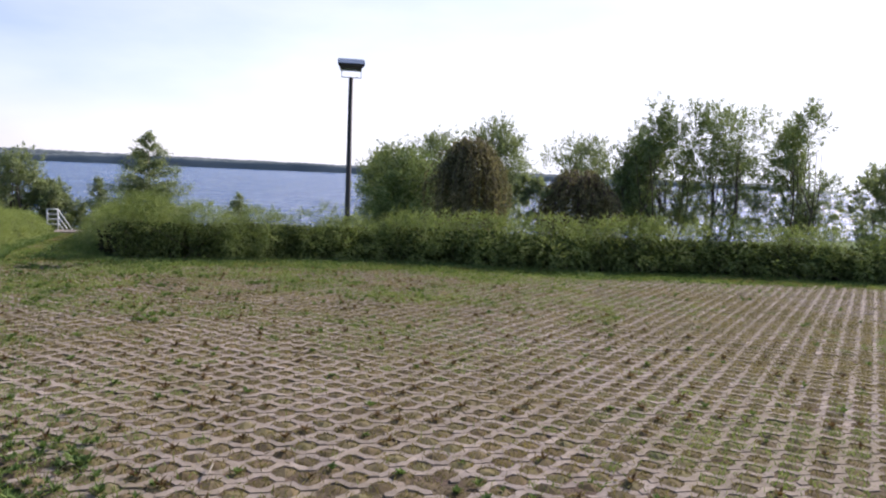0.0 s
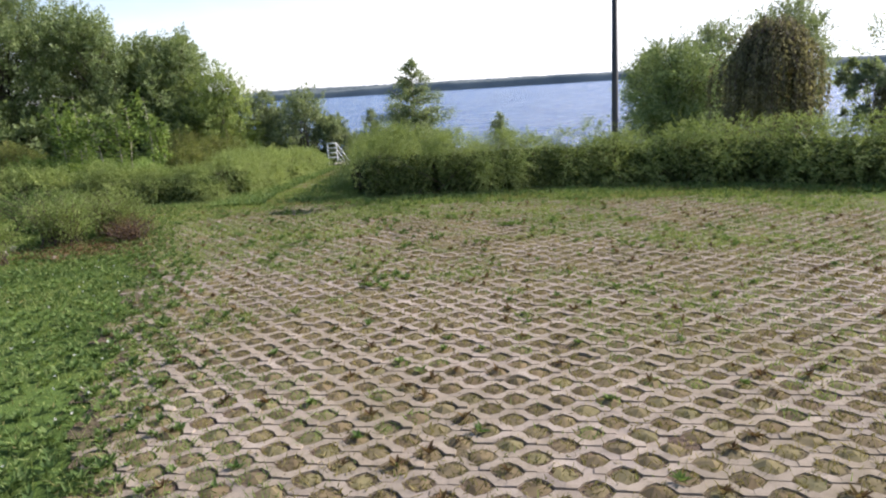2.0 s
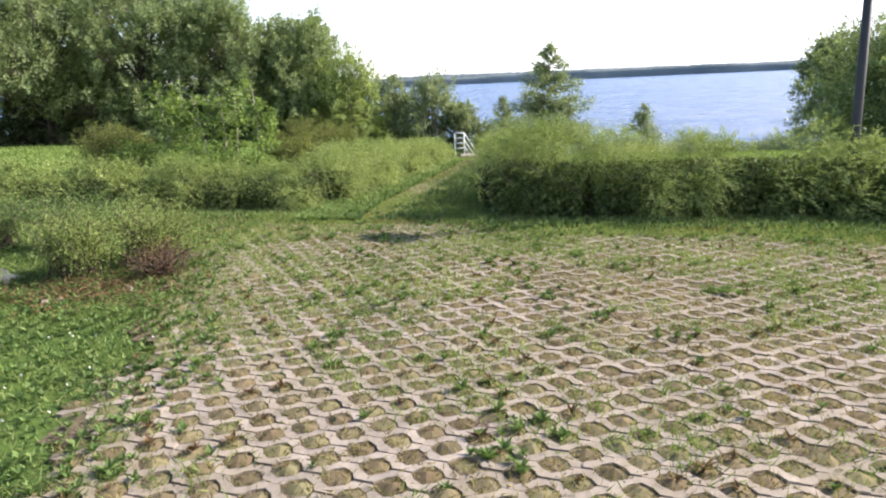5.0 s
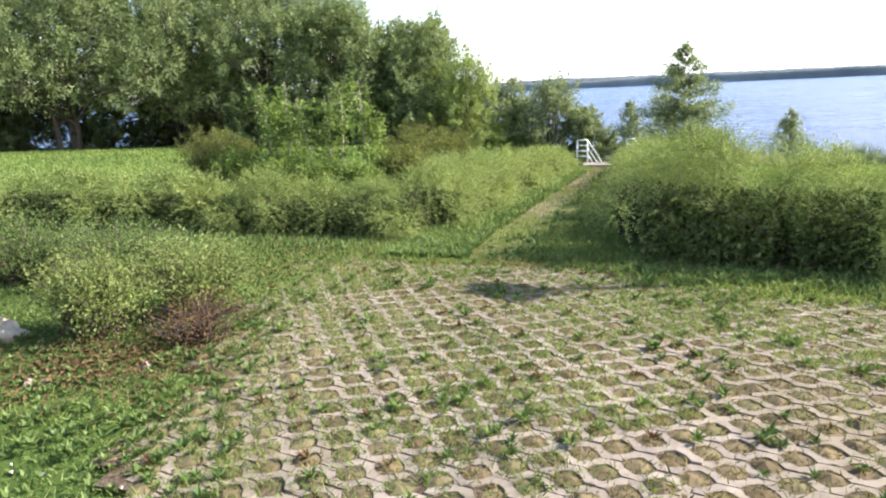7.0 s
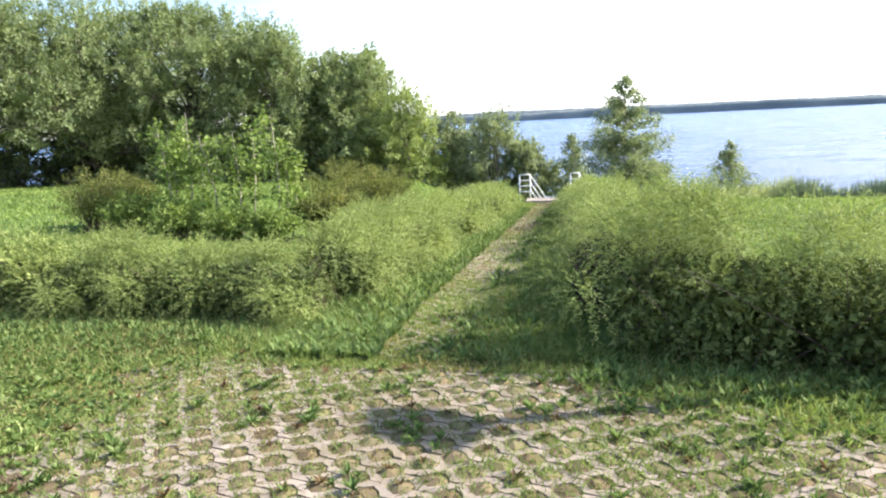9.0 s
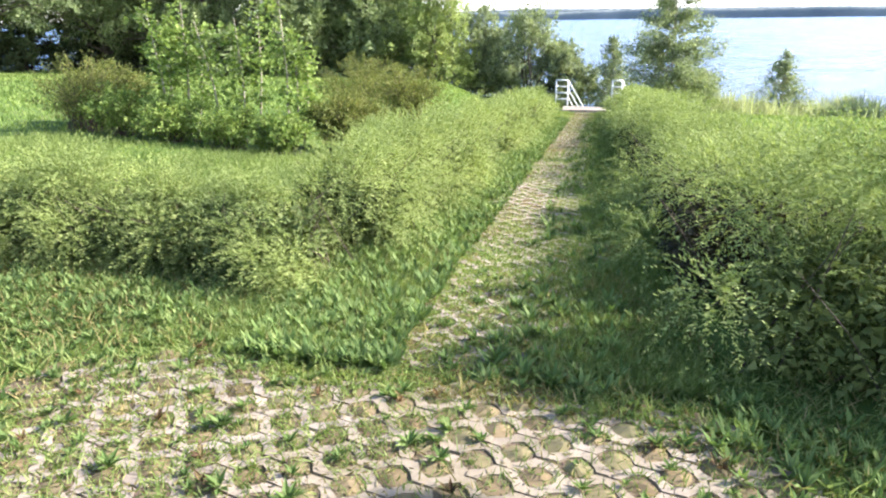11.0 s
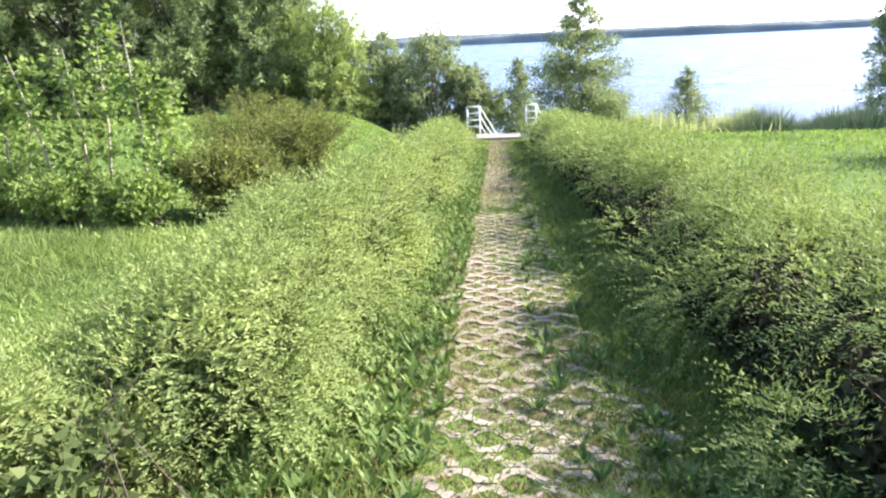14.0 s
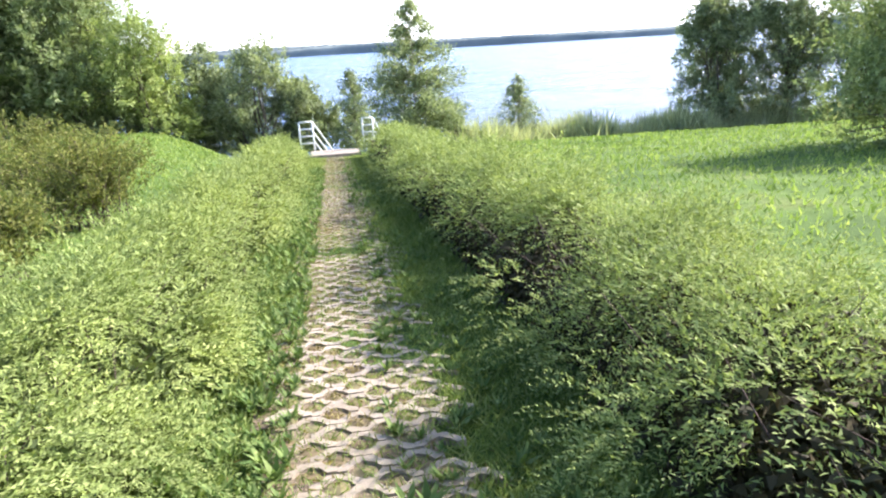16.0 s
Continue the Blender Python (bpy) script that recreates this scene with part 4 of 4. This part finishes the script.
def blades(name, p, length, width, lean, material, label, category="grass"):
    n = len(p)
    w = unit(rng.normal(0, lean, (n, 3)) * [1, 1, 0.2] + [0, 0, 1])
    side = unit(np.cross(w, unit(rng.normal(0, 1, (n, 3)) * [1, 1, 0.1]))) * np.reshape(np.broadcast_to(width, n), (-1, 1)) * 0.5
    v = np.stack([p - side, p + side, p + w * np.reshape(length, (-1, 1))], 1).reshape(-1, 3)
    ob = new(name, quick_mesh(name, v, [np.arange(3 * n).reshape(-1, 3)], material))
    return tagged(ob, label, category, kind="stuff")


def lift(x, y, h=0.0):
    return np.stack([x, y, gz(x, y) + h], -1)


# tufts in the holes
for holes, tag in ((holes_lot, "lot"), (holes_path, "path")):
    hx, hy = holes[:, 0], holes[:, 1]
    edge = np.minimum(hx - lot_left(hy), lot_far(hx) - hy) if tag == "lot" else np.full(len(hx), 0.6)
    green = 0.5 + 0.5 * np.sin(hx * 0.9 + 1.3 * np.sin(hy * 0.7)) * np.sin(hy * 1.1 + hx * 0.4) + rng.normal(0, 0.25, len(hx)) + 0.7 * np.exp(-np.maximum(edge, 0) / 0.7) - 0.02 * np.maximum(hx - 2, 0) + 0.10 * np.clip(hy - 7, 0, 4)
    far = np.hypot(hx - 0.3, hy - 5) > 9 if tag == "lot" else hy > 24
    for dry in (True, False):
        sel = np.flatnonzero((green < 0.8) if dry else (green >= 0.8))
        k = np.concatenate([np.repeat(sel[~far[sel]], 34 if not dry else 34), np.repeat(sel[far[sel]], 7)])
        j = rng.uniform(-0.06, 0.06, (len(k), 2)) * (1 + 0.5 * np.clip(green[k] - 0.8, 0, 1))[:, None]
        p = lift(hx[k] + j[:, 0], hy[k] + j[:, 1], 0.008)
        ln = rng.uniform(0.018, 0.05, len(k)) * (1.0 + 0.55 * np.clip(green[k] - 0.6, 0, 1.2))
        blades("tuft_grass", p, ln, 0.007 + 0.004 * far[k], 0.75, DRY_BLADE if dry else GRASS_BLADE, "short dry grass tufts in the paver holes" if dry else "short green grass tufts in the paver holes")

# verges
n = 430000
vx, vy = rng.uniform(-7.5, 16, n), rng.uniform(0.5, 15.2, n)
inside = in_lot(vx + 0.1, vy) & (rng.uniform(0, 1, n) > 0.05 + 0.5 * np.exp(-np.minimum(vx - lot_left(vy), lot_far(vx) - vy).clip(0) / 0.35))
keep = ~inside & (vy < np.interp(vx, [-8, -2.4, -1.8, -0.2, 0.3, 5.6, 8.4, 12.3, 16], [15.0, 15.0, 15.2, 15.2, 13.9, 13.4, 11.4, 10.3, 8.3]))
keep &= ~((np.abs(vx - path_x(vy)) < 0.4) & (vy > 14) & (rng.uniform(0, 1, n) < 0.5))
vx, vy = vx[keep], vy[keep]
tall = 0.5 + 0.5 * np.sin(vx * 2.1 + np.sin(vy * 1.7)) * np.sin(vy * 2.3 - vx)
drys = (np.sin(vx * 1.3 + 2 * np.sin(vy * 0.8)) * np.sin(vy * 1.9 + vx) + rng.normal(0, 0.5, len(vx))) + 0.12 * np.clip(vy - 11, 0, 3) > 0.7
for m_, s_, lb in ((GRASS_BLADE, ~drys, "green verge grass"), (DRY_BLADE, drys, "dry yellowish verge grass")):
    p = lift(vx[s_], vy[s_], -0.01)
    blades("verge_grass", p, rng.uniform(0.03, 0.085, s_.sum()) * (0.6 + 0.8 * tall[s_]), 0.010, 0.85, m_, lb)
# both sides of the path, long grass
n = 120000
vy = 13.5 + 24.5 * rng.uniform(0, 1, n) ** 1.6
off = rng.uniform(0.28, 1.25, n) * np.where(rng.uniform(0, 1, n) < 0.5, -1, 1)
vx = path_x(vy) + off
big = 1 + np.clip((vy - 18) / 14, 0, 1.3)
p = lift(vx, vy, -0.01)
blades("path_grass", p, rng.uniform(0.035, 0.12, n) * np.where(np.abs(off) < 0.5, 0.6, 1.0), 0.010 * big, 0.75, GRASS_BLADE, "long soft grass along the path")
# lawns beyond the hedges
n = 45000
vx = np.concatenate([rng.uniform(-34, -3.0, n), rng.uniform(1.2, 30, n), rng.uniform(-22, -7.0, 40000), rng.uniform(-9, 0.2, 25000)])
vy = np.concatenate([rng.uniform(15.5, 47, n), rng.uniform(14.5, 51, n), rng.uniform(-4, 14.5, 40000), rng.uniform(-5, 0.8, 25000)])
vy = np.where(in_lot(vx, vy), -6.0, vy)
big = 0.015 + 0.0016 * np.hypot(vx, vy - 8)
blades("lawn_grass", lift(vx, vy, -0.01), rng.uniform(0.07, 0.16, len(vx)), big, 0.6, LAWN_BLADE, "bright green lawn grass")


# broad-leaved weeds: rosettes on the verges and in some holes
def rosettes(name, x, y, leaf, count, material, label, simple=False):
    k = np.repeat(np.arange(len(x)), count)
    a = rng.uniform(0, 6.283, len(k))
    w = unit(np.stack([np.cos(a), np.sin(a), rng.uniform(0.2, 1.8, len(k))], -1))
    size = np.repeat(leaf * rng.uniform(0.6, 1.3, len(x)), count) * rng.uniform(0.7, 1.2, len(k))
    p = lift(x[k], y[k], 0.015)
    ob = new(name, leaf_mesh(name, p, w, np.tile([0, 0, 1.0], (len(k), 1)), size, size * (0.30 if leaf > 0.045 else 0.6), material, simple))
    return tagged(ob, label, "weeds", kind="stuff")


n = 9000
wx, wy = rng.uniform(-4.5, 13, n), rng.uniform(1.5, 15.0, n)
d = np.minimum(wx - lot_left(wy), lot_far(wx) - wy)
wk = (d < 0.25) & (wy < np.interp(wx, [-8, -2.4, -1.8, -0.2, 0.3, 5.6, 8.4, 12.3], [14.8, 14.8, 15.2, 15.0, 13.6, 13.2, 11.2, 10.1])) | (rng.uniform(0, 1, n) < 0.035)
rosettes("weeds", wx[wk], wy[wk], 0.055, 12, WEED_LEAF, "fresh green dandelion and plantain weeds on the verge")
n = 2600
wy = 13.4 + 20 * rng.uniform(0, 1, n) ** 1.8
wx = path_x(wy) - rng.uniform(0.25, 1.1, n) * np.where(rng.uniform(0, 1, n) < 0.86, 1, -0.8)
rosettes("weeds", wx, wy, 0.085, 14, WEED_LEAF, "lush green weeds at the edge of the path", True)
sel = holes_lot[rng.choice(len(holes_lot), 380, replace=False)]
sel = sel[(sel[:, 0] < 4.5) & (sel[:, 1] > 2)]
rosettes("weeds", sel[:, 0], sel[:, 1], 0.04, 14, WEED_LEAF, "small green weeds growing in paver holes")

sel = holes_lot[rng.choice(len(holes_lot), 1500, replace=False)]
sel = sel[(sel[:, 0] < 6) & (sel[:, 1] > 1.5)]
rosettes("weeds", sel[:, 0], sel[:, 1], 0.05, 10, BROWN_LEAF, "small withered reddish weeds in paver holes")
n = 70
wx = rng.uniform(0.3, 10, n)
wy = np.interp(wx, [0.3, 5.6, 8.4, 12.3], [13.1, 12.8, 10.8, 9.7]) + rng.normal(0, 0.15, n)
rosettes("weeds", wx, wy, 0.085, 12, WEED_LEAF, "broad dock leaves in front of the hedge")

# bigger leafy clumps scattered over the lot
n = 110
bx_, by_ = rng.uniform(-2.5, 4.5, n), 13.0 - 6.5 * rng.uniform(0, 1, n) ** 1.3
bk = in_lot(bx_, by_) & (rng.uniform(0, 1, n) < np.clip(1.1 - 0.22 * np.maximum(bx_ - lot_left(by_), 0), 0.1, 1))
k = np.repeat(np.flatnonzero(bk), 5)
rosettes("weeds", bx_[k] + rng.normal(0, 0.085, len(k)), by_[k] + rng.normal(0, 0.085, len(k)), 0.058, 15, WEED_LEAF, "leafy green dandelion clumps spreading over the pavers")
# lush herbs along the foot of the low hedge and in the hedge's shade
n = 2400
bx_ = rng.uniform(-9, 9, n)
by_ = np.where(bx_ < -1.9, np.interp(bx_, [-9, -5, -2], [13.6, 14.1, 13.9]), np.interp(bx_, [0.2, 5.6, 9], [13.1, 12.6, 10.3])) + rng.normal(0, 0.22, n)
bk = (bx_ < -1.9) | (bx_ > 0.1)
rosettes("weeds", bx_[bk], by_[bk], 0.066, 11, WEED_LEAF, "lush dark-green broad-leaved herbs at the foot of the hedge", True)

# overgrowth towards the far end of the lot: clumps over the webs, dry litter lying flat
ov = holes_lot[(holes_lot[:, 1] > 5.5) & (holes_lot[:, 0] < 7.0)]
chance = np.clip((ov[:, 1] - 5.5) / 7.0, 0, 0.8) + 0.25 * np.exp(-np.maximum(ov[:, 0] - lot_left(ov[:, 1]), 0) / 0.6)
chance *= 0.5 + np.sin(ov[:, 0] * 1.9 + np.sin(ov[:, 1] * 2.3)) * np.sin(ov[:, 1] * 1.6 + 0.8)
ov = ov[rng.uniform(0, 1, len(ov)) < chance]
ov = rng.permutation(ov)
half_ = len(ov) // 5
rosettes("weeds", ov[:half_, 0], ov[:half_, 1], 0.055, 16, WEED_LEAF, "fresh green weeds spreading over the pavers")
k = np.repeat(np.arange(len(ov)), 46)
j = rng.normal(0, 0.065, (len(k), 2))
blades("overgrowth_grass", lift(ov[k, 0] + j[:, 0], ov[k, 1] + j[:, 1], 0.006), rng.uniform(0.03, 0.085, len(k)), 0.009, 1.0, GRASS_BLADE, "ragged grass spilling over the pavers")
n = 90000
qx, qy = rng.uniform(-3.4, 10, n), 13.6 - 11 * rng.uniform(0, 1, n) ** 1.7
on = in_lot(qx, qy) & (rng.uniform(0, 1, n) < 0.30 + 0.7 * (np.sin(qx * 1.4 + 2 * np.sin(qy * 0.9)) * np.sin(qy * 1.2 + qx * 0.5) > 0.1))
qx, qy = qx[on], qy[on]
blades("dry_litter", lift(qx, qy, 0.012 + 0.004 * rng.uniform(0, 1, len(qx))), rng.uniform(0.015, 0.05, len(qx)), 0.008, 4.0, DRY_BLADE, "dry grass litter strewn on the pavers", "litter")
n = 4000
qy = 13.3 + 24 * rng.uniform(0, 1, n) ** 1.5
qx = path_x(qy) + rng.normal(-0.05, 0.3, n)
blades("dry_litter", lift(qx, qy, 0.012), rng.uniform(0.02, 0.06, n), 0.010 + 0.0006 * (qy - 13), 2.5, DRY_BLADE, "dry straw-coloured grass trodden into the path", "litter")

# clover and other small-leaved cover on the grassy verge
n = 7500
cx, cy = rng.uniform(-5.5, 1.2, n), rng.uniform(0.8, 14.6, n)
ck = (cx < lot_left(cy) + 0.15 + 0.25 * rng.normal(0, 1, n)) & (cy < 14.4)
rosettes("clover", cx[ck], cy[ck], 0.042, 12, WEED_LEAF, "low clover and small weeds covering the verge", True)

# withered leaves under the half-dead shrub and round the stones
n = 1200
dx_, dy_ = rng.normal(-2.95, 0.42, n), rng.normal(10.25, 0.3, n)
a = rng.uniform(0, 6.283, n)
ob = new("leaf_litter", leaf_mesh("leaf_litter", lift(dx_, dy_, 0.03 + 0.02 * rng.uniform(0, 1, n)), unit(np.stack([np.cos(a), np.sin(a), rng.normal(0, 0.35, n)], -1)), np.tile([0, 0, 1.0], (n, 1)), rng.uniform(0.03, 0.06, n), 0.022, BROWN_LEAF))
tagged(ob, "reddish-brown withered leaves lying round the stones", "litter", kind="stuff")

# rougher grass and herbs between the lot and the hedges
n = 90000
hx_ = rng.uniform(-7.0, 9.0, n)
hy_ = rng.uniform(11.0, 15.3, n)
hk = (hy_ > lot_far(hx_) + wob(hx_, hy_) - 0.1) & (hy_ < np.interp(hx_, [-8, -2.4, -1.8, -0.2, 0.3, 5.6, 8.4, 12.3], [15.1, 15.1, 15.3, 15.3, 14.0, 13.5, 11.5, 10.4]))
hk &= ~((np.abs(hx_ - path_x(hy_)) < 0.3) & (rng.uniform(0, 1, n) < 0.6))
hx_, hy_ = hx_[hk], hy_[hk]
mixed = rng.uniform(0, 1, len(hx_)) < 0.25 + 0.25 * np.sin(hx_ * 2.7 + hy_) * np.sin(hy_ * 3.1)
for m_, k_, lb in ((GRASS_BLADE, ~mixed, "rough green grass at the foot of the hedges"), (DRY_BLADE, mixed, "straw-coloured grass at the foot of the hedges")):
    blades("rough_grass", lift(hx_[k_], hy_[k_], -0.005), rng.uniform(0.04, 0.12, k_.sum()), 0.013, 0.9, m_, lb)
# rank grass on the lawn behind the low hedge, and a ragged tussock edge where the path begins
n = 26000
tx_, ty_ = rng.uniform(-9.5, -3.0, n), rng.uniform(15.5, 20.5, n)
rank = 0.6 + 0.4 * np.sin(tx_ * 1.7 + np.sin(ty_ * 2.0)) * np.sin(ty_ * 1.5 + 0.7)
blades("rank_grass", lift(tx_, ty_, -0.01), rng.uniform(0.10, 0.30, n) * rank, 0.013, 0.7, GRASS_BLADE, "long pale green grass on the lawn")
n = 6000
c_ = rng.integers(0, 60, n)
ax_, ay_ = rng.uniform(-2.6, -1.45, 60), rng.uniform(13.5, 15.6, 60)
tx_, ty_ = ax_[c_] + rng.normal(0, 0.07, n), ay_[c_] + rng.normal(0, 0.07, n)
straw = rng.uniform(0, 1, n) < (0.08 + 0.4 * (np.arange(60) % 6 == 0))[c_]
for m_, k_, lb in ((GRASS_BLADE, ~straw, "ragged green grass tussocks where the path begins"), (DRY_BLADE, straw, "dry straw-coloured grass tussocks where the path begins")):
    blades("tussock_grass", lift(tx_[k_], ty_[k_], -0.01), rng.uniform(0.05, 0.15, k_.sum()), 0.009, 0.8, m_, lb)
# white clover heads on the verge
n = 420
fx_, fy_ = rng.uniform(-5.0, 0.6, n), rng.uniform(2.0, 13.8, n)
fk = (fx_ < lot_left(fy_) - 0.1) & (fy_ < 9.4)
CLOVER_HEAD = paint_material("clover_head", (0.72, 0.70, 0.62), 0.9)
k = np.repeat(np.flatnonzero(fk), 9)
heads = new("clover_heads", leaf_mesh("clover_heads", lift(fx_[k], fy_[k], 0.06), sphere_dirs(len(k)), sphere_dirs(len(k)), np.full(len(k), 0.011), 0.009, CLOVER_HEAD, True))
tagged(heads, "small white clover heads dotted over the verge", "flowers", kind="stuff")
# trodden grass over the first pavers of the path
n = 9000
gx_, gy_ = rng.uniform(-1.9, -0.1, n), 13.2 + 3.6 * rng.uniform(0, 1, n) ** 1.3
patchy = np.sin(gx_ * 4.1 + 2 * np.sin(gy_ * 2.2)) * np.sin(gy_ * 3.3 + gx_) > -0.25
for m_, k_, lb in ((GRASS_BLADE, patchy, "short trodden green grass over the start of the path"), (DRY_BLADE, ~patchy, "flattened dry grass over the start of the path")):
    blades("trodden_grass", lift(gx_[k_], gy_[k_], 0.012), rng.uniform(0.025, 0.07, k_.sum()), 0.009, 1.3, m_, lb)
